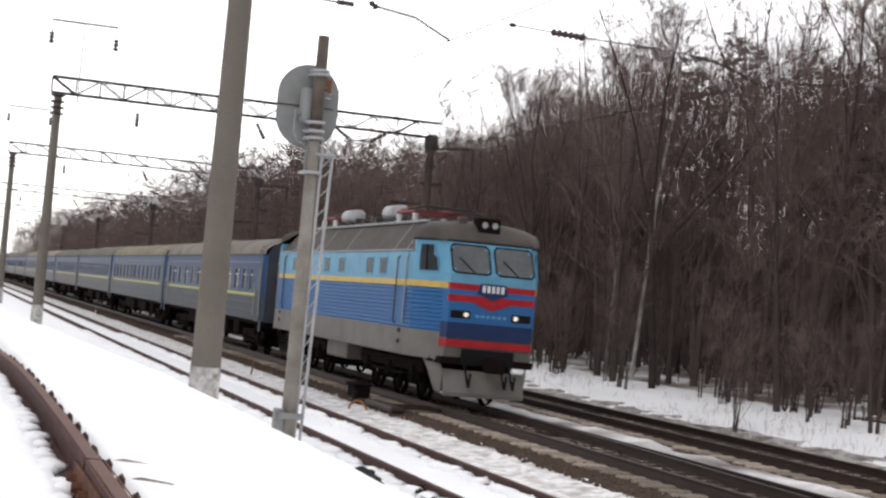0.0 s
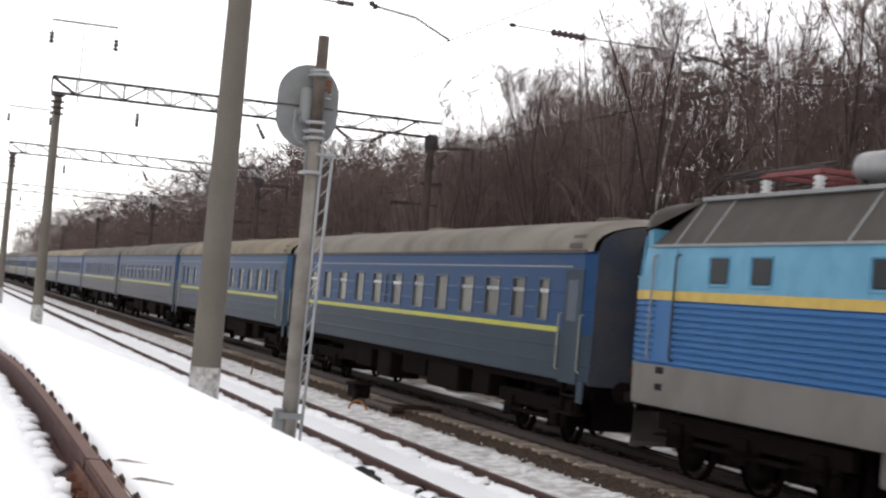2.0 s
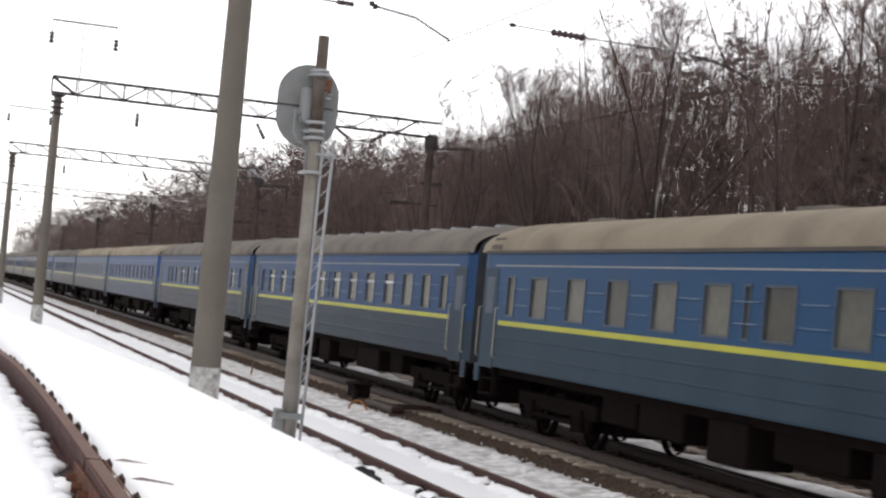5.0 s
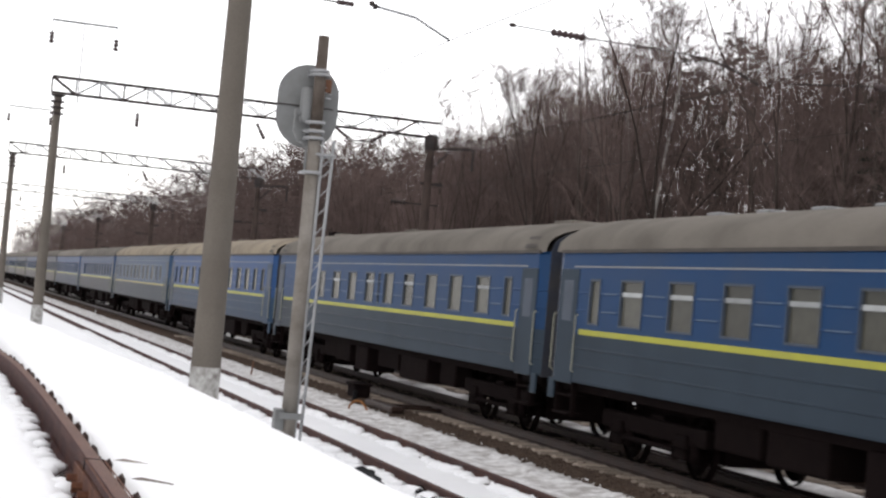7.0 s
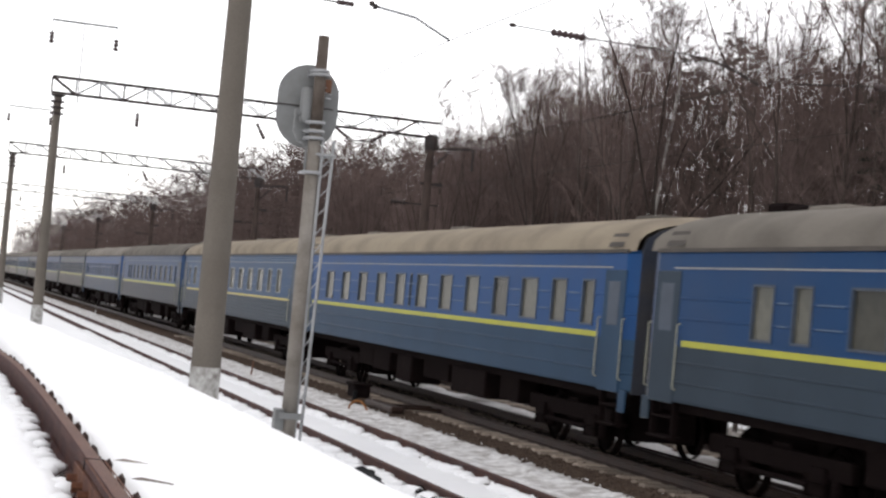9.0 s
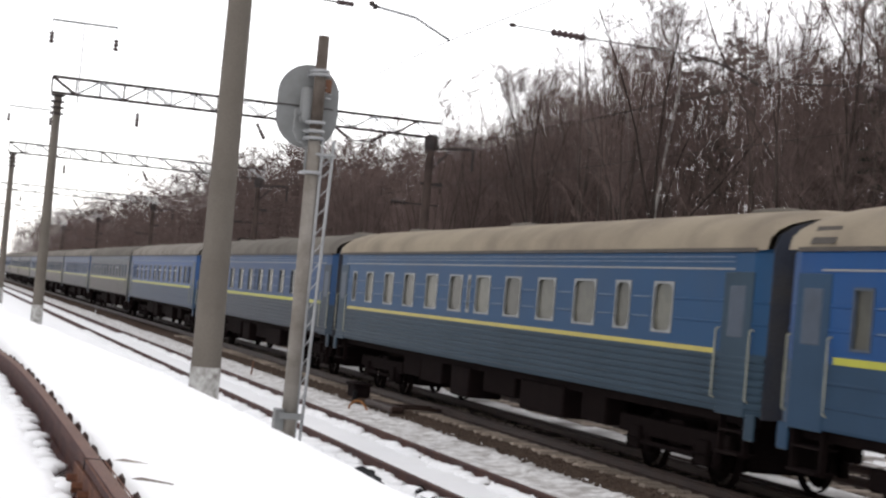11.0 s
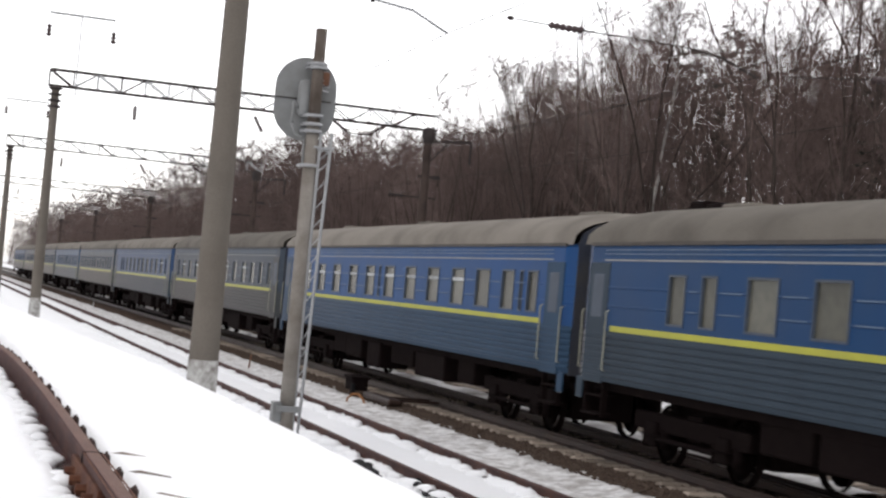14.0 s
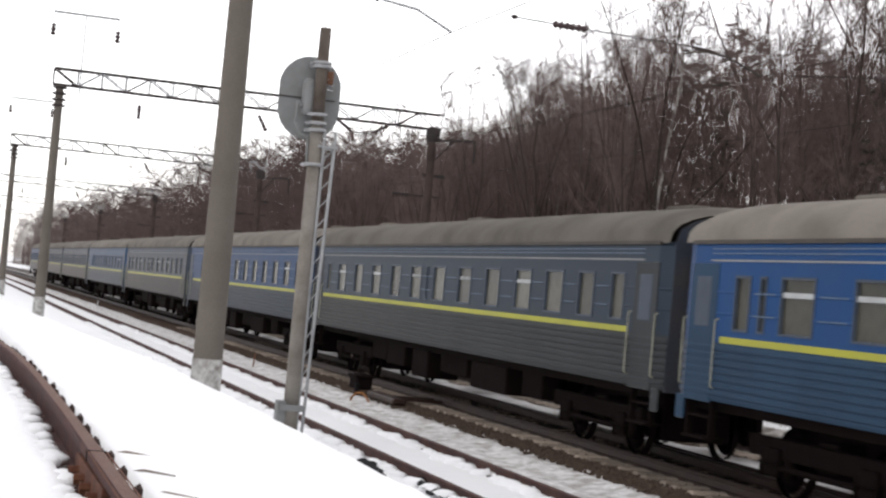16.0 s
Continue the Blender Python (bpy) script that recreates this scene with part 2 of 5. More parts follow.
OLD_SNOW = mat("old_snow", (0.62, 0.61, 0.60), 0.85, 0, 0.4, 0.45, 9, 1.0, (0.05, 0.036, 0.028), 0.97)
sm = ground_part("snow_strip", np.arange(13.6, 14.75, 0.09), [v for v in YS if v > 22], OLD_SNOW, lambda x: 0.10 - 0.28 * (x - 14.15) ** 2, 0.08, 1.3)
tagged(sm, "strip of old snow between the two running tracks", "snow", kind="structure")

# darker ballast strip between the rails of each running track
BALLAST_DARK = mat("oily_ballast", (0.013, 0.010, 0.009), 0.9, 0, 0.5, 1.5, 22, 1.0, (0.028, 0.021, 0.017), 0.6, 0, 0.05)
for x0, x1 in ((11.36, 13.3), (15.3, 17.3)):
    ob = ground_part("oily_ballast", np.arange(x0, x1, 0.2), YS, BALLAST_DARK, 0.062, 0.03, 1.6)
    tagged(ob, "dark ballast between the rails", "ballast", kind="structure")

# ---- tracks ----
HEAD = ((-0.075, 0.0), (-0.075, 0.012), (-0.012, 0.035), (-0.009, 0.135), (-0.036, 0.15), (-0.036, 0.178), (-0.028, 0.185),
        (0.028, 0.185), (0.036, 0.178), (0.036, 0.15), (0.009, 0.135), (0.012, 0.035), (0.075, 0.012), (0.075, 0.0))


def rail(name, path, material, parent=None, label=""):
    """A rail along points (x, y, z of its top)."""
    bm = B()
    rows = []
    for x, y, z in path:
        rows.append([(x + px, y, z - 0.185 + pz) for px, pz in HEAD])
    strip(bm, rows, closed=True)
    return part(name, bm, material, parent, label)


def straight(x, z, y0=-20, y1=1500):
    return [(x, y0, z), (x, y1, z)]


def railway(name, xc, z, label, material, y1=1500):
    e = thing(name, label, "railway track")
    for s in (-0.76, 0.76):
        rail("rail", straight(xc + s, z, -20, y1), material, e)
    return e


main_track = railway("main_track", RAIL_X, 0.0, "dark running track with worn rails on brown ballast", RAIL_DARK)
far_track = railway("far_track", FAR_X, 0.0, "dark second running track beside the wood", RAIL_DARK)
siding = railway("siding_track", SIDING_X, SIDING_Z, "dark rusty siding rails half buried in snow", RUST_DARK)

# ---- the locomotive ----
def wheel_mesh(r):
    bm = B()
    lathe(bm, (-0.065, 0, 0), (0.065, 0, 0), ((0, 0), (0, r * 0.35), (0.1, r * 0.38), (0.25, r * 0.8), (0.1, r * 0.85), (0.1, r), (0.8, r), (0.82, r + 0.03), (1, r + 0.03), (1, 0)), 20)
    bmesh.ops.remove_doubles(bm, verts=bm.verts[:], dist=1e-5)
    me = bpy.data.meshes.new("wheel")
    bm.to_mesh(me)
    bm.free()
    me.materials.append(BLACK)
    return me


WHEEL, WHEEL_BIG = wheel_mesh(0.475), wheel_mesh(0.625)


def bogie(parent, y, axles, big=False):
    r = 0.625 if big else 0.475
    half = max(axles) + 0.75
    bm = B()
    for s in (-1, 1):
        x = s * 1.02
        box(bm, x - 0.07, x + 0.07, -half, half, r + 0.05, r + 0.33, 0.03)
        for a in axles:
            box(bm, x - 0.13, x + 0.13, a - 0.2, a + 0.2, r - 0.18, r + 0.2, 0.04)
            for d in (-0.34, 0.34):
                tube(bm, (x, a + d, r - 0.2), (x, a + d, r + 0.1), 0.09, 0.09, 8)
        tube(bm, (x + s * 0.1, -half * 0.5, r - 0.05), (x + s * 0.1, half * 0.5, r - 0.05), 0.04, 0.04, 6)
    box(bm, -1.0, 1.0, -0.25, 0.25, r, r + 0.4, 0.03)
    # added solid block that stops light passing under between the wheels
    box(bm, -0.6, 0.6, -half * 0.9, half * 0.9, 0.28, 1.0, 0.05)
    frame_ob = part("bogie", bm, BLACK, parent, "grimy bogie frame with springs, black deepened for underside shade")
    frame_ob.matrix_basis = pose(0, y, 0)
    for a in axles:
        for s in (-1, 1):
            shared("wheel", WHEEL_BIG if big else WHEEL, frame_ob, pose(s * 0.76, a, r, 0, 0, 0 if s < 0 else 180))


def loco_half(y):
    """Half width of the body along its length: the cabs taper."""
    u = (abs(y) - 7.75) / 1.35
    return 1.5 if u < 0 else 1.5 - 0.5 * u ** 1.3


def locomotive():
    e = thing("locomotive", "blue and sky-blue electric locomotive with red bands on its front", "locomotive")
    ys = [-9.1, -9.05, -8.9, -8.65, -8.4, -8.1, -7.75, -6.6, -5.7, 0, 5.7, 6.6, 7.75, 8.1, 8.4, 8.65, 8.9, 9.05, 9.1]

    def rake(y, z):
        """The cab front leans back above the waist."""
        back = 0.58 * max(0.0, z - 3.0) + 0.12 * max(0.0, (1.75 - z) / 0.6)
        edge = max(0.0, (abs(y) - 7.75) / 1.35)
        return math.copysign(abs(y) - back * edge, y) if y else y

    def band(name, levels, material, label="", out=0.0, y_from=-9.1, y_to=9.1, ends=True):
        bm = B()
        yy = [y for y in ys if y_from <= y <= y_to]
        rows = []
        for z, inset in levels:
            row = [(-(loco_half(y) - inset + out), rake(y, z), z) for y in yy]
            row += [((loco_half(y) - inset + out), rake(y, z), z) for y in reversed(yy)]
            rows.append(row)
        strip(bm, rows, closed=ends)
        return part(name, bm, material, e, label)

    band("skirt", [(1.06, 0.0), (1.14, -0.005), (1.62, 0.0), (1.68, 0.0)], L_GREY, "grey-painted lower skirt")
    ribs = []
    for i in range(10):
        z = 1.70 + i * 0.0955
        ribs += [(z, 0.024), (z + 0.018, 0.0), (z + 0.068, 0.0), (z + 0.086, 0.024)]
    band("lower_body", [(1.68, 0.0)] + ribs + [(2.66, 0.0)], L_BLUE, "mid-blue corrugated lower sides")
    band("stripe", [(2.66, -0.004), (2.80, -0.004)], L_YELLOW, "yellow waist stripe", y_from=-9.06, y_to=9.06, ends=False)
    band("waist", [(2.66, 0.0), (2.80, 0.0)], L_SKY)
    band("upper_body", [(2.80, 0.0), (3.0, 0.0), (3.2, 0.0), (3.44, 0.02), (3.50, 0.04)], L_SKY, "sky-blue upper sides")
    # sloping dark upper panels between the cabs
    bm = B()
    for s in (-1, 1):
        strip(bm, [[(s * 1.46, -7.65, 3.49), (s * 1.46, 7.65, 3.49)], [(s * 0.98, -7.0, 4.20), (s * 0.98, 7.0, 4.20)]])
    strip(bm, [[(-0.98, -7.2, 4.20), (-0.98, 7.2, 4.20)], [(0, -7.2, 4.28), (0, 7.2, 4.28)], [(0.98, -7.2, 4.20), (0.98, 7.2, 4.20)]])
    part("roof_panel", bm, L_ROOF, e, "sooty sloping upper panels and roof")
    for s in (-1, 1):
        for y in (-6.85, -5.7, -0.85, 1.95, 5.9, 6.85):
            bm = B()
            strip(bm, [[(s * 1.475, y - 0.035, 3.48), (s * 1.475, y + 0.035, 3.48)], [(s * 0.995, y - 0.035, 4.20), (s * 0.995, y + 0.035, 4.20)]])
            bmesh.ops.solidify(bm, geom=bm.faces[:], thickness=0.03)
            part("panel_seam", bm, STEEL_GREY, e, "pale seam strip")
        bm = B()
        box(bm, s * 1.0 - 0.05, s * 1.0 + 0.05, -6.9, 6.9, 4.20, 4.26, 0.01)
        part("gutter_rail", bm, STEEL_GREY, e)
        bm = B()
        box(bm, s * 1.48 - 0.03, s * 1.48 + 0.03, -7.6, 7.6, 3.465, 3.505, 0.008)
        part("cornice", bm, STEEL_GREY, e)
    # cab roofs
    for s in (-1, 1):
        bm = B()
        rows = []
        for y, top, lo in ((7.62, 4.27, 3.76), (7.95, 4.25, 3.76), (8.2, 4.19, 3.76), (8.4, 4.08, 3.75), (8.55, 3.95, 3.74), (8.68, 3.79, 3.73)):
            w = loco_half(y + 0.35 * (y - 7.62)) + 0.025
            rows.append([(w * math.cos(math.pi * j / 16), s * y, lo + (top - lo) * math.sin(math.pi * j / 16) ** 0.6) for j in range(17)])
        rows.insert(0, [(0.985 * math.cos(math.pi * j / 16), s * 6.95, 4.2 + 0.07 * math.sin(math.pi * j / 16)) for j in range(17)])
        vs = strip(bm, rows, smooth=True)
        bm.faces.new(vs[-1])
        part("cab_roof", bm, L_ROOF, e, "grey-black rounded cab roof")
        # raised cab wall up to the roof's brim
        bm = B()
        yy = [7.62, 7.75, 8.1, 8.4, 8.65, 8.9, 9.05, 9.1]
        rows = []
        for z, inset in ((3.48, 0.03), (3.6, 0.02), (3.75, 0.02)):
            row = [(-(loco_half(y) - inset), s * abs(rake(y, z)), z) for y in yy]
            row += [((loco_half(y) - inset), s * abs(rake(y, z)), z) for y in reversed(yy)]
            rows.append(row)
        strip(bm, rows, closed=True)
        part("cab_wall", bm, L_SKY, e, "sky-blue upper cab wall")
        bm = B()
        pts = [(-(loco_half(y) + 0.015), s * (abs(rake(y, 3.75)) + 0.01), 3.75) for y in yy]
        pts += [(-x, y, z) for x, y, z in reversed(pts)]
        polyline(bm, pts, 0.022, 6)
        part("drip_rail", bm, RUBBER, e, "dark drip rail round the cab roof")
        bm = B()
        box(bm, -0.27, 0.27, min(s * 8.05, s * 8.5), max(s * 8.05, s * 8.5), 3.95, 4.34, 0.05)
        lamp = part("headlamp", bm, BLACK, e, "black headlamp housing on the cab roof")
        for x in (-0.12, 0.12):
            bm = B()
            tube(bm, (x, s * 8.49, 4.17), (x, s * 8.52, 4.17), 0.075, 0.07, 12)
            part("lens", bm, SILVER, lamp)
        bm = B()
        box(bm, -0.62, -0.42, s * 8.0 - 0.1, s * 8.0 + 0.1, 4.1, 4.33, 0.03)
        part("roof_horn", bm, L_ROOF, e)
        # windscreen: two raked panes
        for x0, x1 in ((-0.97, -0.07), (0.07, 0.97)):
            def on_front(x, z, d):
                return (x, s * (abs(rake(9.1, z)) + d), z)
            bm = B()
            pts = [bm.verts.new(on_front(x, z, 0.006)) for x, z in ((x0, 3.05), (x1, 3.05), (x1, 3.66), (x0, 3.66))]
            f = bm.faces.new(pts if s < 0 else pts[::-1])
            bmesh.ops.bevel(bm, geom=bm.verts[:], offset=0.09, segments=4, affect="VERTICES")
            r = bmesh.ops.extrude_face_region(bm, geom=bm.faces[:])
            bmesh.ops.translate(bm, vec=(0, s * 0.012, 0), verts=[v for v in r["geom"] if isinstance(v, bmesh.types.BMVert)])
            ws = part("windscreen", bm, WIN_CAB, e, "raked cab windscreen")
            bm = B()
            loop = [(x0 + .07, 3.035), (x1 - .07, 3.035), (x1 + .005, 3.1), (x1 + .005, 3.6), (x1 - .07, 3.675), (x0 + .07, 3.675), (x0 - .005, 3.6), (x0 - .005, 3.1), (x0 + .07, 3.035)]
            polyline(bm, [on_front(x, z, 0.016) for x, z in loop], 0.02, 6)
            part("gasket", bm, RUBBER, ws, "black rubber windscreen gasket")
            bm = B()
            polyline(bm, [on_front(x0 + 0.52, 3.04, 0.05), on_front(x0 + 0.18, 3.38, 0.05)], 0.012, 5)
            part("wiper", bm, RUBBER, ws)
        # front panel: bands, badge, lamps
        fy = s * 9.1

        def front_plate(name, pts, material, label="", d=0.02):
            b2 = B()
            vs = [b2.verts.new((x, fy + s * d, z)) for x, z in pts]
            b2.faces.new(vs)
            r2 = bmesh.ops.extrude_face_region(b2, geom=b2.faces[:])
            bmesh.ops.translate(b2, vec=(0, -s * 0.05, 0), verts=[v for v in r2["geom"] if isinstance(v, bmesh.types.BMVert)])
            bmesh.ops.recalc_face_normals(b2, faces=b2.faces[:])
            return part(name, b2, material, e, label)

        def front_band(name, z0, z1, material, label="", back=8.85, out=0.012):
            """A painted band that wraps round the tapered corners."""
            b2 = B()
            yy = [v for v in (8.4, 8.65, 8.9, 9.05, 9.1) if v >= back]
            path = [(-loco_half(v) - out, v) for v in yy] + [(-0.5, 9.1 + out), (0, 9.1 + out), (0.5, 9.1 + out)] + [(loco_half(v) + out, v) for v in reversed(yy)]
            path = [(x, 9.1 + out if v > 9.08 else v) for x, v in path]
            strip(b2, [[(x, s * v, z) for x, v in path] for z in (z0, z1)])
            bmesh.ops.solidify(b2, geom=b2.faces[:], thickness=0.008)
            return part(name, b2, material, e, label)

        front_band("front_panel", 1.74, 2.66, L_BLUE, "smooth mid-blue front panel", 8.9, 0.005)
        front_band("red_band", 2.66, 2.80, RED, "red front band", 9.05, 0.014)
        front_band("red_band", 2.39, 2.54, RED, "red front band", 9.05, 0.014)
        front_plate("red_chevron", [(-0.46, 2.392), (0, 2.22), (0.46, 2.392), (0.46, 2.538), (0, 2.38), (-0.46, 2.538)], RED, "red chevron in the front band", 0.028)
        front_plate("badge_field", [(-0.36, 2.60), (0, 2.46), (0.36, 2.60), (0.30, 2.83), (-0.30, 2.83)], L_NAVY, "dark blue badge field", 0.024)
        # flat black plate paints the recess's shade; the front isn't cut
        front_plate("coupler_recess", [(-0.62, 0.98), (0.62, 0.98), (0.62, 1.34), (-0.62, 1.34)], RUBBER, "black plate that paints a shaded recess round the coupler", 0.02)
        front_band("lower_panel", 1.57, 1.92, L_NAVY, "navy lower front panel", 8.9, 0.010)
        front_band("red_band", 1.38, 1.54, RED, "red band above the buffer beam", 8.9, 0.016)
        for x in (-0.25, -0.14, -0.03, 0.08, 0.19):
            front_plate("badge_bar", [(x, 2.63), (x + 0.065, 2.63), (x + 0.065, 2.79), (x, 2.79)], WHITE, "", 0.034)
        for k in range(6):
            x = -0.36 + k * 0.13
            front_plate("badge_bar", [(x, 2.06), (x + 0.075, 2.06), (x + 0.075, 2.12), (x, 2.12)], L_SKY, "", 0.02)
        for x in (-0.72, 0.72):
            b2 = B()
            box(b2, x - 0.24, x + 0.24, min(fy - s * .12, fy + s * 0.02), max(fy - s * .12, fy + s * 0.02), 2.01, 2.2, 0.03)
            hl = part("light_housing", b2, RUBBER, e, "dark twin light housing")
            for dx in (-0.13, 0.13):
                b2 = B()
                tube(b2, (x + dx, fy - s * .02, 2.105), (x + dx, fy + s * 0.035, 2.105), 0.06, 0.052, 12)
                lit = s < 0 and dx * x < 0
                part("light", b2, LAMP_ON if lit else RUBBER, hl, "lit white marker light" if lit else "")
        b2 = B()
        box(b2, -1.1, 1.1, min(fy, fy - s * 0.5), max(fy, fy - s * 0.5), 0.98, 1.14, 0.02)
        part("buffer_beam", b2, BLACK, e, "black buffer beam")
        b2 = B()
        tube(b2, (0, fy, 1.04), (0, fy + s * 0.55, 1.04), 0.13, 0.11, 10)
        box(b2, -0.22, 0.2, min(fy + s * .35, fy + s * 0.75), max(fy + s * .35, fy + s * 0.75), 0.86, 1.24, 0.05)
        part("coupler", b2, BLACK, e, "automatic coupler head")
        b2 = B()
        rows = []
        for z, o in ((0.86, -0.02), (0.62, 0.04), (0.36, 0.14), (0.27, 0.13)):
            rows.append([(x, fy + s * (o - 0.22 * (abs(x) / 1.0) ** 2), z) for x in (-0.96, -0.8, -0.45, 0, 0.45, 0.8, 0.96)])
        strip(b2, rows)
        bmesh.ops.solidify(b2, geom=b2.faces[:], thickness=0.03)
        part("snow_plough", b2, L_GREY, e, "dusty grey plough plate under the front")
        for x in (-1, 1):
            b2 = B()
            strip(b2, [[(x * 0.96, fy - s * 0.22, 0.3), (x * 0.96, fy - s * 0.20, 0.84), (x * 1.1, fy - s * 0.25, 1.16)], [(x * 1.06, fy - s * 0.42, 0.36), (x * 1.18, fy - s * 0.62, 0.8), (x * 1.28, fy - s * 0.95, 1.16)]])
            bmesh.ops.solidify(b2, geom=b2.faces[:], thickness=0.03)
            part("plough_bracket", b2, L_GREY, e, "dusty grey side plate of the plough")
        b2 = B()
        for x in (-0.55, 0.3, 0.5):
            b2 = B()
            pts = [(x, fy + s * 0.05, 1.02), (x + 0.03, fy + s * 0.22, 0.7), (x + 0.1, fy + s * 0.2, 0.5), (x + 0.16, fy + s * 0.1, 0.8)]
            polyline(b2, pts, 0.028, 6)
            part("brake_hose", b2, RUBBER, e)
    # sides: cab windows, doors, body windows
    for sx in (-1, 1):
        for sy in (-1, 1):
            b2 = B()
            x = sx * 1.5
            def on_side(y, z, d):
                return (sx * (loco_half(y) - (0.02 if z > 3.44 else 0.0) + d), sy * abs(rake(y, z)), z)

            strip(b2, [[on_side(8.02, z, 0.012), on_side(8.2, z, 0.014), on_side(8.4, z, 0.014), on_side(8.6 + (0.12 if z < 3.35 else 0.0), z, 0.012)] for z in (3.03, 3.3, 3.4, 3.63)])
            bmesh.ops.solidify(b2, geom=b2.faces[:], thickness=0.02)
            w = part("cab_window", b2, WIN_DARK, e, "half-open dark cab side window")
            b2 = B()
            polyline(b2, [on_side(8.32, 3.03, 0.03), on_side(8.32, 3.63, 0.03)], 0.018, 6)
            part("window_bar", b2, RUBBER, w)
            b2 = B()
            polyline(b2, [on_side(*p, 0.016) for p in ((8.02, 3.02), (8.72, 3.02), (8.72, 3.34), (8.6, 3.42), (8.6, 3.64), (8.02, 3.64), (8.02, 3.02))], 0.016, 6)
            part("window_frame", b2, L_SKY, w)
            b2 = B()
            box(b2, min(x - sx * .05, x + sx * 0.012), max(x - sx * .05, x + sx * 0.012), min(sy * 6.65, sy * 7.25), max(sy * 6.65, sy * 7.25), 2.805, 3.43, 0.01)
            part("door_top", b2, L_SKY, e)
            b2 = B()
            box(b2, min(x - sx * .05, x + sx * 0.012), max(x - sx * .05, x + sx * 0.012), min(sy * 6.65, sy * 7.25), max(sy * 6.65, sy * 7.25), 1.72, 2.655, 0.01)
            part("door_leaf", b2, L_BLUE, e, "smooth side door")
            for yy in (6.55, 7.35):
                b2 = B()
                polyline(b2, [(x, sy * yy, 1.75), (x + sx * 0.06, sy * yy, 1.8), (x + sx * 0.06, sy * yy, 3.3), (x, sy * yy, 3.35)], 0.018, 6)
                part("grab_rail", b2, STEEL_GREY if yy > 7 else STEEL_DARK, e)
            # foot holes: black blocks give the shade inside, the skirt stays uncut
            for z in (1.30, 1.55):
                b2 = B()
                box(b2, min(x - sx * .12, x + sx * 0.006), max(x - sx * .12, x + sx * 0.006), sy * 6.95 - 0.13, sy * 6.95 + 0.13, z, z + 0.1)
                part("step_recess", b2, RUBBER, e, "foot hole in the skirt, its shade a solid black block")
        for y in (-5.05, -3.75, -0.75, 1.0, 4.0, 5.25):
            b2 = B()
            x = sx * 1.5
            box(b2, min(x - sx * .05, x + sx * 0.01), max(x - sx * .05, x + sx * 0.01), y - 0.3, y + 0.3, 2.9, 3.3, 0.05)
            w = part("side_window", b2, WIN_DARK, e, "small dark engine-room window")
            b2 = B()
            xo = x + sx * 0.008
            polyline(b2, [(xo, y - .31, 2.89), (xo, y + .31, 2.89), (xo, y + .31, 3.31), (xo, y - .31, 3.31), (xo, y - .31, 2.89)], 0.011, 5)
            part("window_frame", b2, L_SKY, w)
    # roof gear: two air tanks, insulators, folded pantographs
    for y in (-1.9, 2.7):
        b2 = B()
        lathe(b2, (-0.45, y - 0.72, 4.46), (-0.45, y + 0.72, 4.46), ((0, 0), (0.02, 0.13), (0.07, 0.215), (0.93, 0.215), (0.98, 0.13), (1, 0)), 18)
        part("air_tank", b2, SILVER, e, "silver roof air tank")
        b2 = B()
        for d in (-0.5, 0.5):
            box(b2, -0.62, -0.28, y + d - 0.05, y + d + 0.05, 4.08, 4.32, 0.01)
        part("tank_saddle", b2, L_ROOF, e)
    for y, h in ((-0.75, 0.22), (-0.35, 0.28), (0.6, 0.2), (1.4, 0.26)):
        b2 = B()
        box(b2, -0.7, 0.4, y - 0.12, y + 0.14, 4.1, 4.12 + h, 0.03)
        part("roof_switchgear", b2, STEEL_DARK, e, "dark roof switchgear")
    for s in (-1, 1):
        yc = -3.6 if s < 0 else 5.0
        panto = B()
        for x in (-0.62, 0.62):
            box(panto, x - 0.04, x + 0.04, yc - 0.85, yc + 0.85, 4.42, 4.49, 0.01)
        for d in (-0.85, 0, 0.85):
            box(panto, -0.62, 0.62, yc + d - 0.04, yc + d + 0.04, 4.42, 4.49, 0.01)
        p = part("pantograph", panto, RED_DULL, e, "folded dull-red pantograph")
        b2 = B()
        for x in (-0.55, 0.55):
            polyline(b2, [(x, yc - 0.8, 4.52), (x * 0.9, yc + 1.0, 4.54), (x * 0.8, yc - 0.9, 4.59)], 0.028, 6)
        part("pantograph_arm", b2, RED_DULL if s < 0 else STEEL_DARK, p)
        b2 = B()
        for d in (-0.15, 0.15):
            polyline(b2, [(-0.95, yc + s * 1.35 + d, 4.44), (-0.6, yc + s * 1.35 + d, 4.55), (0.6, yc + s * 1.35 + d, 4.55), (0.95, yc + s * 1.35 + d, 4.44)], 0.03, 6)
            polyline(b2, [(-0.5 + d, yc + s * 0.7, 4.5), (-0.5 + d, yc + s * 1.9, 4.46)], 0.03, 6)
            polyline(b2, [(0.5 + d, yc + s * 0.7, 4.5), (0.5 + d, yc + s * 1.9, 4.46)], 0.03, 6)
        part("collector_bow", b2, STEEL_DARK, p)
        for x in (-0.6, 0.6):
            for d in (-0.75, 0.75):
                b2 = B()
                prof = [(0, 0.05)]
                for k in range(4):
                    prof += [(0.1 + k * 0.22, 0.1), (0.2 + k * 0.22, 0.05)]
                lathe(b2, (x, yc + d, 4.12), (x, yc + d, 4.44), prof, 10)
                part("insulator", b2, WHITE, p, "ribbed pale insulator")
    for ob in [c for c in e.children if c.name.split('.')[0] in ('air_tank', 'tank_saddle', 'roof_switchgear', 'pantograph')]:
        ob.location.z = 0.12
    # running gear
    for s in (-1, 1):
        bogie(e, s * 4.9, (-2.1, 0, 2.1), True)
    for x in (-1.25, 0.75):
        b2 = B()
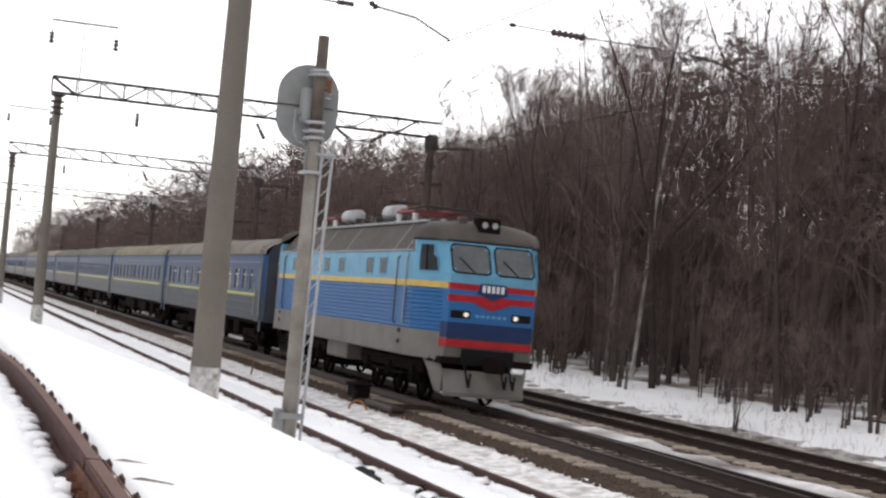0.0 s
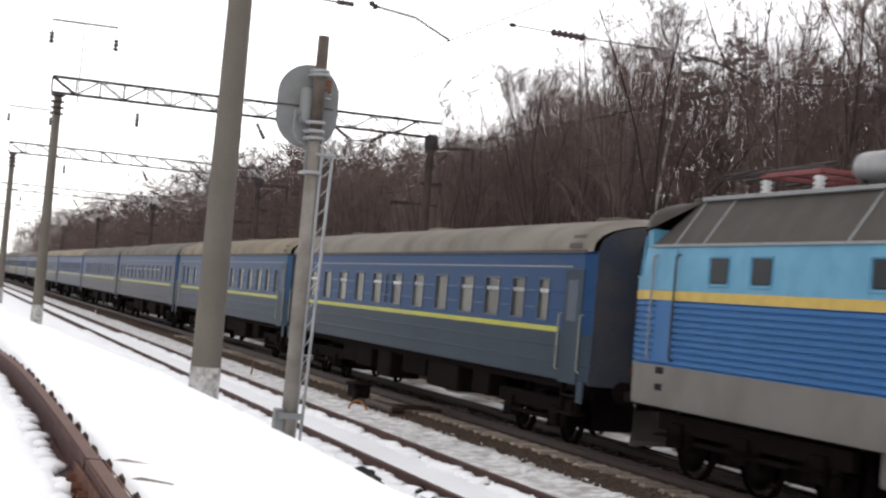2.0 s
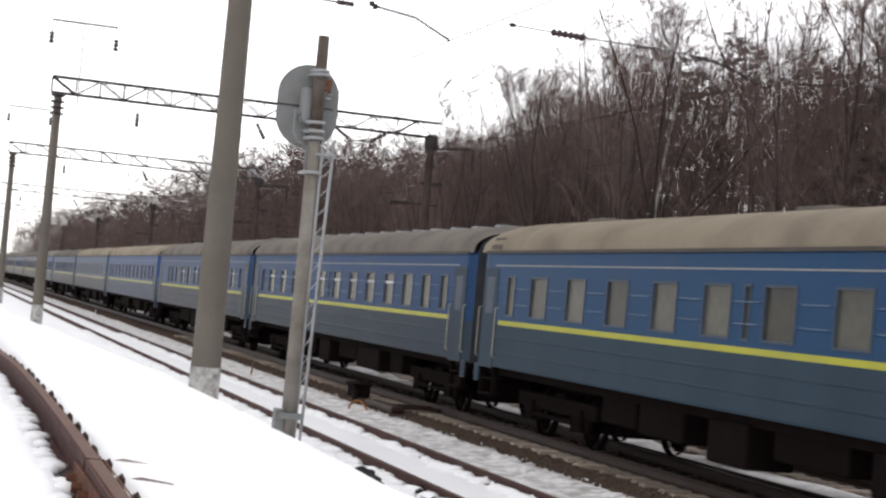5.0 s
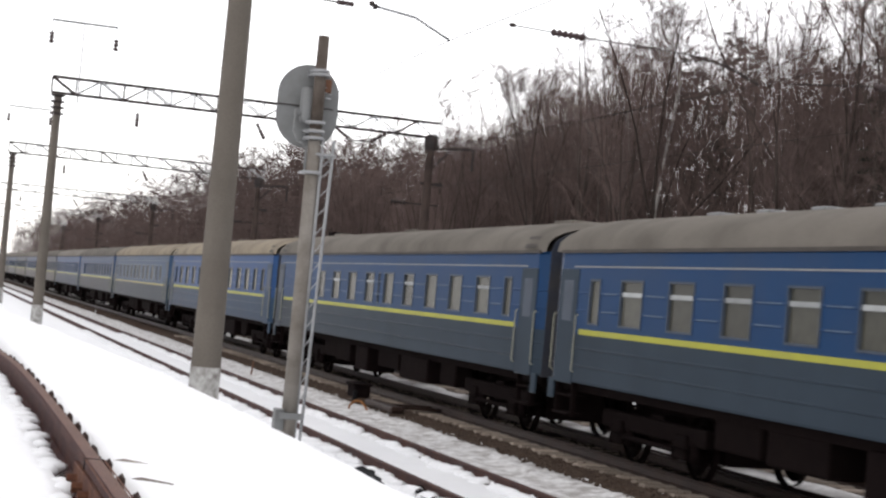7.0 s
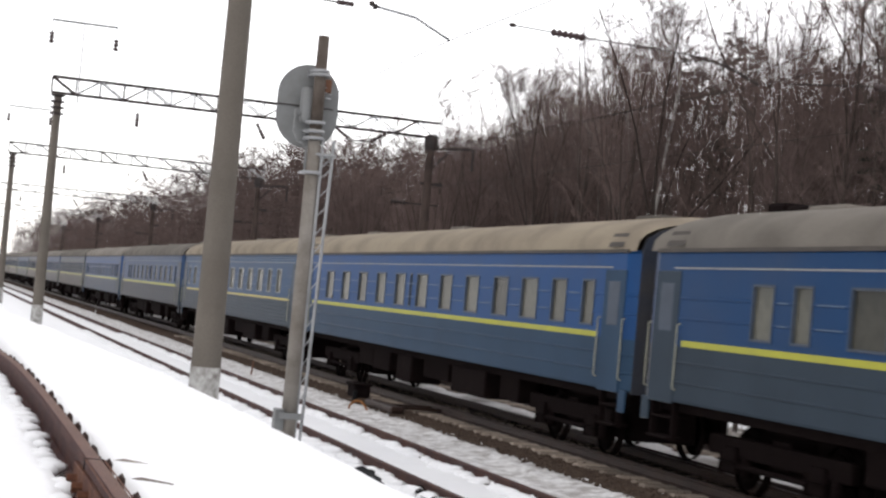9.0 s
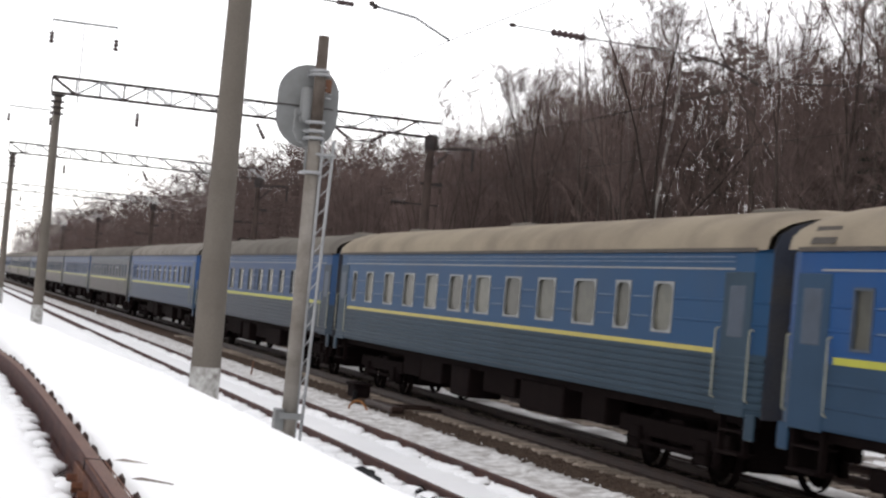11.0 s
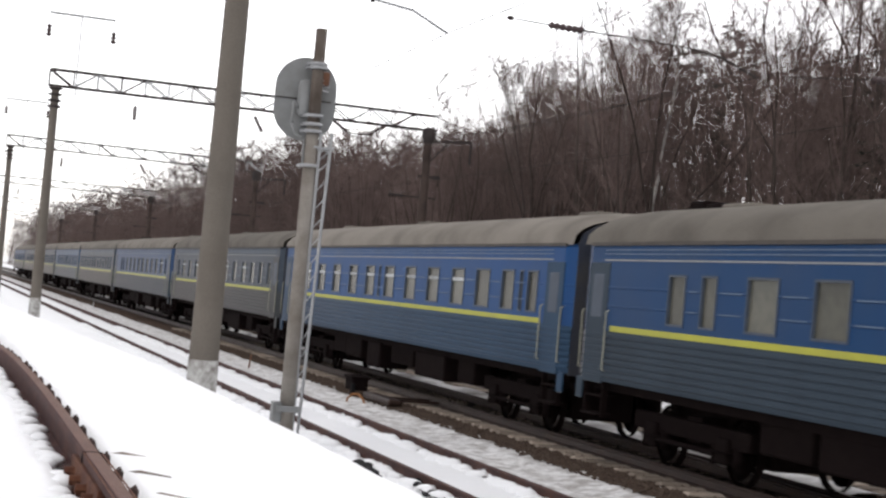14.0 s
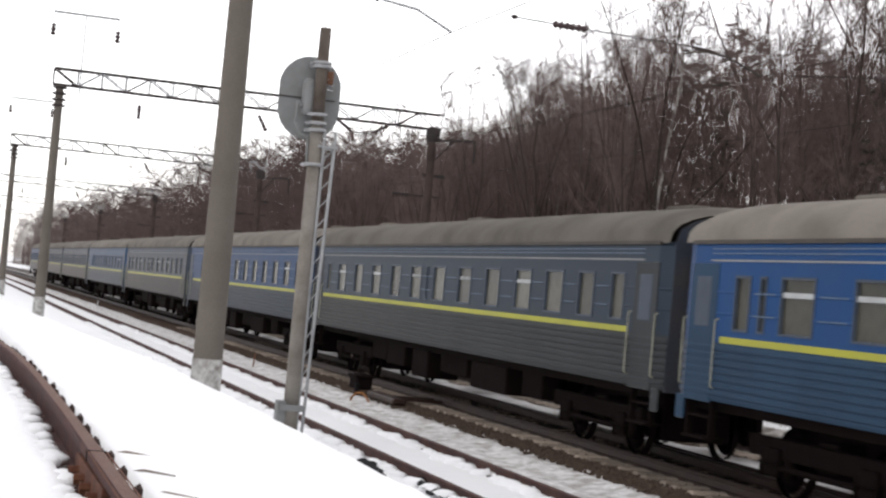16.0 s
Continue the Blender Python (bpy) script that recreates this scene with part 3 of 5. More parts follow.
        box(b2, x, x + 0.5, -1.1, 1.2, 0.6, 1.1, 0.05)
        part("underfloor_box", b2, L_GREY, e, "dusty grey underfloor box")
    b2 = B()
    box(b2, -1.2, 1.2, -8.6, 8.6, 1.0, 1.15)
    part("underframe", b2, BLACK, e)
    return e


# ---- the coaches ----
COACH_L, COACH_PITCH = 24.0, 24.54


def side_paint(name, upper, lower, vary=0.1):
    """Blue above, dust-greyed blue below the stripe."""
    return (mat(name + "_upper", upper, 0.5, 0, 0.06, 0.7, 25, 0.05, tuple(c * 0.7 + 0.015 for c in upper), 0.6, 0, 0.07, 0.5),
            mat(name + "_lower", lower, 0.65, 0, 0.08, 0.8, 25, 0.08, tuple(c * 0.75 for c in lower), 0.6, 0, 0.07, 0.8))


PAINTS = {
    "deep": side_paint("deep_blue", (0.0065, 0.039, 0.110), (0.032, 0.046, 0.062)),
    "bright": side_paint("bright_blue", (0.008, 0.052, 0.160), (0.026, 0.053, 0.092)),
    "dusty": side_paint("dusty_blue", (0.027, 0.039, 0.056), (0.044, 0.048, 0.051)),
    "mid": side_paint("mid_blue", (0.012, 0.050, 0.115), (0.030, 0.050, 0.070)),
}
COACH_DOOR_Y = 11.26


def coach(name, paint, ribbed, layout, label, rounded=False, vents=False, hatch=True, blinds=2):
    """layout: (centre along the coach, width) of each window on the sides."""
    upper, lower = PAINTS[paint]
    e = thing(name, label, "railway coach", group="passenger coaches of the train")
    H, W = COACH_L / 2, 1.55
    zb, zt = 2.17, 2.94

    def wall(zs, material, pname, holes):
        """Side walls from a list of (z, offset), open where the windows are."""
        for s in (-1, 1):
            cuts = {-H + 0.02, H - 0.02, -H + 0.35, H - 0.35}
            if holes:
                for y, w in layout:
                    cuts |= {y - w / 2, y + w / 2}
            ys = sorted(cuts)
            bm = B()
            vs = {}
            for i, y in enumerate(ys):
                for j, (z, o) in enumerate(zs):
                    tap = 0.10 if abs(y) > H - 0.1 else 0.0
                    vs[i, j] = bm.verts.new((s * (W + o - tap), y, z))
            for i in range(len(ys) - 1):
                yc = (ys[i] + ys[i + 1]) / 2
                for j in range(len(zs) - 1):
                    zc = (zs[j][0] + zs[j + 1][0]) / 2
                    if holes and zb < zc < zt and any(abs(yc - y) < w / 2 for y, w in layout):
                        continue
                    q = (vs[i, j], vs[i + 1, j], vs[i + 1, j + 1], vs[i, j + 1])
                    bm.faces.new(q if s > 0 else q[::-1])
            part(pname, bm, material, e)

    if ribbed:
        zs = [(1.18, -0.01), (1.22, 0.0)]
        for i in range(7):
            z = 1.25 + i * 0.105
            zs += [(z, 0.0), (z + 0.02, 0.02), (z + 0.065, 0.02), (z + 0.088, 0.0)]
        zs += [(2.0, 0.0)]
    else:
        zs = [(1.18, -0.01), (1.22, 0.0), (1.45, 0.0), (1.46, 0.012), (1.48, 0.012), (1.49, 0.0), (1.74, 0.0), (1.75, 0.012), (1.77, 0.012), (1.78, 0.0), (2.0, 0.0)]
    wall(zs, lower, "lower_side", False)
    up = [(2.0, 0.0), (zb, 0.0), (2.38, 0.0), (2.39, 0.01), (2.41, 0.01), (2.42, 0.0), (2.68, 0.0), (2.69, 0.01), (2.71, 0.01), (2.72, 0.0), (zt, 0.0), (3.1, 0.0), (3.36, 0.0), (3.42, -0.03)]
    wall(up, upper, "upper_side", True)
    for s in (-1, 1):
        for z0, z1, m, nm, inset, d in (((1.90, 2.03, C_CREAM) if rounded else (1.995, 2.085, C_YELLOW)) + ("yellow_stripe", 1.32, 0.006), (3.13, 3.155, STEEL_GREY, "pale_line", 0.9, 0.012), (3.375, 3.43, L_ROOF, "cornice", 0.3, 0.03)):
            bm = B()
            x0, x1 = sorted((s * (W - 0.02), s * (W + d)))
            box(bm, x0, x1, -H + inset, H - inset, z0, z1)
            part(nm, bm, m, e)
    if ribbed:
        for s in (-1, 1):
            for z in (3.235, 3.30):
                bm = B()
                x0, x1 = sorted((s * (W - 0.02), s * (W + 0.012)))
                box(bm, x0, x1, -H + 0.9, H - 0.9, z, z + 0.016)
                part("trim_strip", bm, C_RIB_GLINT, e)
    # roof, domed down at both ends
    bm = B()
    rows = []
    for y, k in ((-H + 0.02, 0.80), (-H + 0.25, 0.93), (-H + 0.7, 0.99), (-H + 1.3, 1.0), (0, 1.0), (H - 1.3, 1.0), (H - 0.7, 0.99), (H - 0.25, 0.93), (H - 0.02, 0.80)):
        rows.append([((W + 0.005) * math.cos(math.pi * j / 14), y, 3.40 + 0.69 * k * math.sin(math.pi * j / 14) ** 0.8) for j in range(15)])
    strip(bm, rows, smooth=True)
    part("roof", bm, C_ROOF_BEIGE if rounded or "beige" in label else C_ROOF, e, "dusty beige arched roof" if rounded or "beige" in label else "dusty grey-brown arched roof")
    if vents:
        for y in np.arange(-H + 2.5, H - 2, 1.65):
            bm = B()
            box(bm, -0.25, 0.25, y - 0.22, y + 0.22, 4.05, 4.15, 0.03)
            part("roof_vent", bm, STEEL_GREY, e, "low pale roof vent")
    else:
        for y in (-H + 2.2, 1.0, H - 3.2):
            bm = B()
            box(bm, -0.45, 0.45, y - 0.5, y + 0.5, 4.02, 4.13, 0.04)
            part("roof_vent", bm, C_ROOF, e)
    if layout is LAYOUT_B:
        for y, h, a in ((H - 1.5, 0.15, 0.28), (H - 2.2, 0.09, 0.4)):
            bm = B()
            box(bm, -0.3, 0.3, y - a, y + a, 3.98, 4.08 + h, 0.05)
            part("roof_unit", bm, BLACK, e, "dark roof equipment box")
    if hatch:
        for sy in (-1, 1):
            bm = B()
            ya, yb = sorted((sy * (H - 1.15), sy * (H - 0.55)))
            strip(bm, [[(-1.565, ya, 3.47), (-1.565, yb, 3.47)], [(-1.46, ya, 3.70), (-1.46, yb, 3.70)]])
            bmesh.ops.solidify(bm, geom=bm.faces[:], thickness=0.02)
            part("roof_grille", bm, L_ROOF, e, "dark grille at the roof's end")
    # ends
    for sy in (-1, 1):
        bm = B()
        y0, y1 = sorted((sy * (H - 0.06), sy * (H - 0.01)))
        pts = [(-1.45, 1.15), (1.45, 1.15), (1.45, 3.4)] + [(1.45 * math.cos(math.pi * j / 10), 3.4 + 0.54 * math.sin(math.pi * j / 10) ** 0.8) for j in range(1, 10)] + [(-1.45, 3.4)]
        vs = [bm.verts.new((x, y1, z)) for x, z in pts]
        bm.faces.new(vs)
        r = bmesh.ops.extrude_face_region(bm, geom=bm.faces[:])
        bmesh.ops.translate(bm, vec=(0, y0 - y1, 0), verts=[v for v in r["geom"] if isinstance(v, bmesh.types.BMVert)])
        part("end_wall", bm, mat_end, e, "dark grimy end wall")
        bm = B()
        ya, yb = sorted((sy * (H - 0.01), sy * (H + 0.265)))
        for k in range(4):
            a = ya + (yb - ya) * k / 4
            b = ya + (yb - ya) * (k + 1) / 4
            box(bm, -0.72 + 0.03 * (k % 2), 0.72 - 0.03 * (k % 2), a, b, 1.25, 3.55)
        part("gangway_bellows", bm, RUBBER, e, "black gangway bellows")
        bm = B()
        tube(bm, (0, sy * (H - 0.2), 1.04), (0, sy * (H + 0.268), 1.04), 0.12, 0.12, 8)
        part("coupler", bm, BLACK, e)
        for sx in (-1, 1):
            bm = B()
            tube(bm, (sx * 0.9, sy * (H - 0.1), 1.08), (sx * 0.9, sy * (H + 0.2), 1.08), 0.09, 0.09, 8)
            tube(bm, (sx * 0.9, sy * (H + 0.2), 1.08), (sx * 0.9, sy * (H + 0.25), 1.08), 0.2, 0.2, 10)
            part("buffer", bm, BLACK, e)
    # doors, steps and grab rails at the four corners
    for sx in (-1, 1):
        for sy in (-1, 1):
            yc = sy * COACH_DOOR_Y
            bm = B()
            x0, x1 = sorted((sx * (W - 0.02), sx * (W + 0.012)))
            box(bm, x0, x1, yc - 0.42, yc + 0.42, 1.15, 3.1, 0.01)
            d = part("door", bm, lower, e, "dusty side door")
            bm = B()
            x0, x1 = sorted((sx * (W - 0.01), sx * (W + 0.018)))
            box(bm, x0, x1, yc - 0.24, yc + 0.24, 2.2, 2.92, 0.02)
            part("door_pane", bm, C_EDGE, d, "dull blue-grey door window")
            for o in (-0.5, 0.5):
                bm = B()
                x = sx * (W + 0.05)
                polyline(bm, [(sx * W, yc + o, 1.35), (x, yc + o, 1.38), (x, yc + o, 2.3), (sx * W, yc + o, 2.33)], 0.013, 6)
                part("grab_rail", bm, rail_paint, e)
            bm = B()
            for z, o in ((0.62, 0.03), (0.92, -0.02)):
                x0, x1 = sorted((sx * (W - 0.3 + o), sx * (W - 0.02 + o)))
                box(bm, x0, x1, yc - 0.36, yc + 0.36, z, z + 0.03)
            for o in (-0.36, 0.36):
                box(bm, sx * (W - 0.1) - 0.05, sx * (W - 0.1) + 0.05, yc + o - 0.02, yc + o + 0.02, 0.6, 1.2)
            part("step", bm, BLACK, e, "dark hanging step")
            bm = B()
            x0, x1 = sorted((sx * (W - 0.05), sx * (W - 0.01)))
            ya, yb = sorted((sy * (H - 0.32), sy * (H - 0.05)))
            box(bm, x0, x1, ya, yb, 0.85, 1.2, 0.02)
            part("corner_skirt", bm, lower, e)
    # rib highlights painted as pale strips between windows, on the siding-facing side
    order = sorted(p for p in layout if p[1] > 0.3)
    for (ya, wa), (yb, wb) in zip(order, order[1:]):
        g0, g1 = ya + wa / 2 + 0.12, yb - wb / 2 - 0.12
        if g1 - g0 > 0.25:
            for z in (2.40, 2.70):
                bm = B()
                box(bm, -W - 0.016, -W - 0.004, g0, g1, z - 0.009, z + 0.009)
                part("trim_strip", bm, C_RIB_GLINT, e)
    # windows
    made = {}
    for y, w in layout:
        if w not in made:
            meshes = []
            for kind in ("frame", "pane", "bar"):
                bm = B()
                if kind == "frame":
                    t = 0.035
                    r = 0.0
                    for y0, y1, z0, z1 in ((-w / 2, w / 2, zb, zb + t), (-w / 2, w / 2, zt - t, zt), (-w / 2, -w / 2 + t, zb + t, zt - t), (w / 2 - t, w / 2, zb + t, zt - t)):
                        box(bm, -0.05, 0.012, y0, y1, z0, z1)
                    if rounded:
                        for cy in (-1, 1):
                            for cz, zz in ((1, zb + t), (-1, zt - t)):
                                a = cy * (w / 2 - t)
                                p = [bm.verts.new((0.011, a, zz)), bm.verts.new((0.011, a - cy * 0.13, zz)), bm.verts.new((0.011, a - cy * 0.045, zz + cz * 0.045)), bm.verts.new((0.011, a, zz + cz * 0.13))]
                                bm.faces.new(p)
                elif kind == "pane":
                    box(bm, -0.045, -0.03, -w / 2 + 0.02, w / 2 - 0.02, zb + 0.02, zt - 0.02)
                else:
                    box(bm, -0.032, -0.012, -w / 2 + 0.035, w / 2 - 0.035, zt - 0.27, zt - 0.20)
                me = bpy.data.meshes.new("window_" + kind)
                bm.to_mesh(me)
                bm.free()
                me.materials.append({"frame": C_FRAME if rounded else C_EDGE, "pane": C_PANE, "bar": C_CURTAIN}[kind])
                meshes.append(me)
            made[w] = meshes
        for s in (-1, 1):
            m = pose(s * W, y, 0, 0, 0, 0 if s > 0 else 180)
            win = shared("window", made[w][0], e, m)
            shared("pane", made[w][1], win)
            if w > 0.5 and int(y * 7 + 40) % 5 < blinds:
                shared("curtain_bar", made[w][2], win)
    # running gear
    for s in (-1, 1):
        bogie(e, s * 8.5, (-1.2, 1.2))
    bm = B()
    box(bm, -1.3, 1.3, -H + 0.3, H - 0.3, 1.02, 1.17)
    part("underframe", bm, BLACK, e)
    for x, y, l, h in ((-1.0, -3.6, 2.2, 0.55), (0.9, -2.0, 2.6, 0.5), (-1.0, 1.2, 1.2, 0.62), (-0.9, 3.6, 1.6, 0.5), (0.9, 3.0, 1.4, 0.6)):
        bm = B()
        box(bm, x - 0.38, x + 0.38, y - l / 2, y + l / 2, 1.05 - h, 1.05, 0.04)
        part("underfloor_box", bm, BLACK, e, "underfloor equipment box, black deepened for shade")
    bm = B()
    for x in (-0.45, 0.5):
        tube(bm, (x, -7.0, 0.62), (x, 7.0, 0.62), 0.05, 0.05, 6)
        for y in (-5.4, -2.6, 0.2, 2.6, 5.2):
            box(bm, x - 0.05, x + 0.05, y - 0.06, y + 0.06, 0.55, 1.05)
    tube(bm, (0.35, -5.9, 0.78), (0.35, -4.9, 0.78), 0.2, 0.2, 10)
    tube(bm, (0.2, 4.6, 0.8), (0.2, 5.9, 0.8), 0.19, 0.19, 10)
    # added central box, there to hide the bright snow beyond the train
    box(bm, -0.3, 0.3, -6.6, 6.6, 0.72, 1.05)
    part("brake_gear", bm, BLACK, e, "grimy brake rods and cylinders, black deepened for shade")
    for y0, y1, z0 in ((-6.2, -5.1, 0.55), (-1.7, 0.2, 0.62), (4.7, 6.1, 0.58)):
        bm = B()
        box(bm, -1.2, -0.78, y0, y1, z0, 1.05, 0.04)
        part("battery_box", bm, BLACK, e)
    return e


C_EDGE = mat("window_edge_paint", (0.055, 0.070, 0.095), 0.5, 0.1, 0.2, 3, 30, 0, None, 0.5, 0, 0.1, 0.4)
# pale blue that paints highlights onto the coach ribs
C_RIB_GLINT = mat("pale_blue_trim", (0.10, 0.14, 0.20), 0.5, 0.1, 0.2, 3, 30, 0, None, 0.5, 0, 0.1, 0.4)
mat_end = mat("grimy_end_paint", (0.03, 0.035, 0.05), 0.7, 0, 0.3, 2, 30, 0.1, (0.06, 0.055, 0.05), 0.6)
rail_paint = mat("grab_rail_paint", (0.30, 0.30, 0.24), 0.5, 0.2, 0.1, 4, 30, 0.05)

W_END, W_MAIN, W_VENT = 0.46, 0.88, 0.2
LAYOUT_A = ((10.1, W_END), (8.6, W_MAIN), (6.8, W_MAIN), (5.02, W_MAIN), (3.22, W_MAIN), (1.48, W_MAIN), (0.58, W_VENT), (-0.32, W_MAIN), (-2.13, W_MAIN), (-3.91, W_MAIN), (-5.68, W_MAIN), (-7.3, W_MAIN), (-8.8, 0.72), (-10.15, 0.56))
LAYOUT_B = tuple((-y, w) for y, w in LAYOUT_A if y > -7.0) + ((8.3, 0.6), (7.25, 0.5))
LAYOUT_D = tuple((y + 0.33, w) for y, w in LAYOUT_A)
LAYOUT_C = LAYOUT_A + ((9.52, W_VENT), (-9.55, W_VENT))
LAYOUT_R = ((10.1, 0.42), (8.58, 0.72), (6.76, 0.85), (4.99, 0.9), (3.2, 0.92), (1.44, 0.92), (0.55, W_VENT), (-0.35, 0.92), (-2.12, 0.92), (-3.91, 0.92), (-5.73, 1.0), (-7.34, 0.62), (-8.86, 0.72))
CONSIST = (
    ("deep", False, LAYOUT_D, "deep blue smooth-sided sleeping coach with yellow stripe", False, False, True, 4),
    ("mid", False, LAYOUT_A, "blue smooth-sided sleeping coach with a beige dusty roof", False, False, True, 0),
    ("deep", False, LAYOUT_A, "deep blue sleeping coach with low vents along its roof", False, True, False, 4),
    ("deep", False, LAYOUT_B, "dusty deep blue sleeping coach with yellow stripe", False, False, True, 3),
    ("bright", False, LAYOUT_A, "bright blue smooth-sided sleeping coach with beige roof", False, False, True, 0),
    ("mid", True, LAYOUT_R, "blue ribbed coach with rounded pale-framed windows", True, False, False, 0),
    ("deep", True, LAYOUT_B, "deep blue coach with ribbed lower sides and yellow stripe", False, False, False, 0),
    ("bright", True, LAYOUT_C, "bright blue coach with ribbed lower sides", False, False, False, 4),
    ("dusty", True, LAYOUT_A, "dust-greyed coach with ribbed lower sides", False, False, False, 2),
    ("deep", True, LAYOUT_B, "deep blue ribbed coach with yellow stripe", False, False, False, 2),
    ("dusty", True, LAYOUT_A, "dust-greyed coach with ribbed lower sides", False, False, False, 2),
    ("mid", False, LAYOUT_B, "blue smooth-sided coach with yellow stripe", False, False, True, 2),
    ("dusty", True, LAYOUT_A, "dust-greyed coach with ribbed lower sides", False, False, False, 2),
    ("dusty", True, LAYOUT_B, "dust-greyed coach with ribbed lower sides", False, False, False, 2),
    ("deep", True, LAYOUT_A, "deep blue ribbed coach at the train's end", False, False, False, 2),
)
SPEED = 14.24
GAP_AT_8 = -60.17                      # gap behind the locomotive at 8 s
loco = locomotive()
LOCO_Y8 = -69.7
coaches, built = [], {}
for k, spec in enumerate(CONSIST):
    if spec in built:
        c = copy_thing(built[spec], pose(0, 0, 0))
    else:
        c = built[spec] = coach("passenger_coach", *spec)
    coaches.append((c, GAP_AT_8 + COACH_PITCH * (k + 0.5)))


# ---- sleepers, ballast stones, turnout ----
def box_mesh(name, x, y, z, material, bevel=0.02):
    bm = B()
    box(bm, -x / 2, x / 2, -y / 2, y / 2, -z, 0, 0)
    if bevel:
        bmesh.ops.bevel(bm, geom=[ed for ed in bm.edges if abs(ed.verts[0].co.z) < 1e-6 and abs(ed.verts[1].co.z) < 1e-6], offset=bevel, segments=1, affect="EDGES")
    me = bpy.data.meshes.new(name)
    bm.to_mesh(me)
    bm.free()
    me.materials.append(material)
    return me


SLEEPER_ME = box_mesh("sleeper", 2.7, 0.22, 0.18, SLEEPER, 0.03)
for y in np.arange(14, 75, 0.55):
    shared("sleeper", SLEEPER_ME, main_track, pose(RAIL_X + random.uniform(-.06, .06), y + random.uniform(-.03, .03), random.uniform(-0.176, -0.168), random.uniform(-2, 2), 0, random.uniform(-2, 2)))
for y in np.arange(20, 75, 0.55):
    shared("sleeper", SLEEPER_ME, far_track, pose(FAR_X + random.uniform(-.04, .04), y, -0.17, 0, 0, random.uniform(-1, 1)))
# turnout rail inside the running track
rail("check_rail", [(12.70, 36, -0.004), (12.6, 28, -0.004), (12.42, 23, -0.004), (12.15, 17, -0.004), (11.95, 13, -0.004)], RAIL_DARK, main_track, "worn turnout rail")
for path in ([(12.70, 36), (12.6, 28), (12.42, 23), (12.15, 17), (11.95, 13)], [(12.81, 200), (12.81, -20)], [(16.91, 200), (16.91, -20)], [(15.39, 200), (15.39, -20)]):
    bm = B()
    strip(bm, [[(x - 0.03, y, 0.002), (x + 0.03, y, 0.002)] for x, y in path])
    part("rail_head", bm, RAIL_TOP, main_track if path[0][0] < 15 else far_track, "polished running surface")

# loose stones of the ballast shoulder
def stones(name, material, label, count, x0, x1, y0, y1, z, r0, r1, seed):
    rng = np.random.default_rng(seed)
    c = np.stack((rng.uniform(x0, x1, count), rng.uniform(y0, y1, count), np.full(count, z)), 1)
    corner = np.array(((1, 0, 0), (-1, 0, 0), (0, 1, 0), (0, -1, 0), (0, 0, 1), (0, 0, -1)), float)
    tri = np.array(((0, 2, 4), (2, 1, 4), (1, 3, 4), (3, 0, 4), (2, 0, 5), (1, 2, 5), (3, 1, 5), (0, 3, 5)))
    size = rng.uniform(r0, r1, (count, 1, 1)) * rng.uniform(0.6, 1.2, (count, 6, 1))
    turn = rng.uniform(0, 6.28, count)
    rot = np.zeros((count, 3, 3))
    rot[:, 0, 0], rot[:, 0, 1], rot[:, 1, 0], rot[:, 1, 1], rot[:, 2, 2] = np.cos(turn), -np.sin(turn), np.sin(turn), np.cos(turn), 0.8
    verts = c[:, None] + np.einsum("nij,nkj->nki", rot, corner[None] * size)
    faces = tri[None] + 6 * np.arange(count)[:, None, None]
    me = bpy.data.meshes.new(name)
    me.from_pydata(verts.reshape(-1, 3).tolist(), [], faces.reshape(-1, 3).tolist())
    me.materials.append(material)
    return tagged(new(name, me), label, "ballast", kind="stuff")


STONE = mat("ballast_stone", (0.088, 0.066, 0.052), 0.95, 0, 0.5, 5.0, 20, 0.3, (0.055, 0.040, 0.032), 0.9, 0, 0.05)
STONE_DARK = mat("oily_ballast_stone", (0.030, 0.023, 0.020), 0.9, 0, 0.5, 5.0, 20, 0.3, (0.06, 0.05, 0.042), 0.7, 0, 0.08)
stones("ballast_stones", STONE, "brown loose ballast stones beside the running track", 8500, 9.85, 11.25, 13, 60, -0.222, 0.022, 0.05, 4)
stones("ballast_stones", STONE, "brown loose ballast stones between the running tracks", 2500, 13.2, 15.2, 16, 60, -0.222, 0.022, 0.05, 6)
stones("ballast_stones", STONE_DARK, "dark ballast stones between the rails", 4500, 11.4, 12.75, 13, 60, -0.178, 0.022, 0.045, 5)
stones("ballast_stones", STONE_DARK, "dark ballast stones between the far rails", 3000, 15.4, 16.9, 18, 60, -0.178, 0.022, 0.045, 7)

# rail fastenings and snow clumps along the siding
CHAIR = box_mesh("rail_chair", 0.3, 0.16, 0.05, RAIL_DARK, 0.01)
for x in (-0.76, 0.76):
    for y in np.arange(15, 60, 1.1):
        shared("rail_chair", CHAIR, siding, pose(SIDING_X + x, y + random.uniform(-.1, .1), SIDING_Z - 0.15))

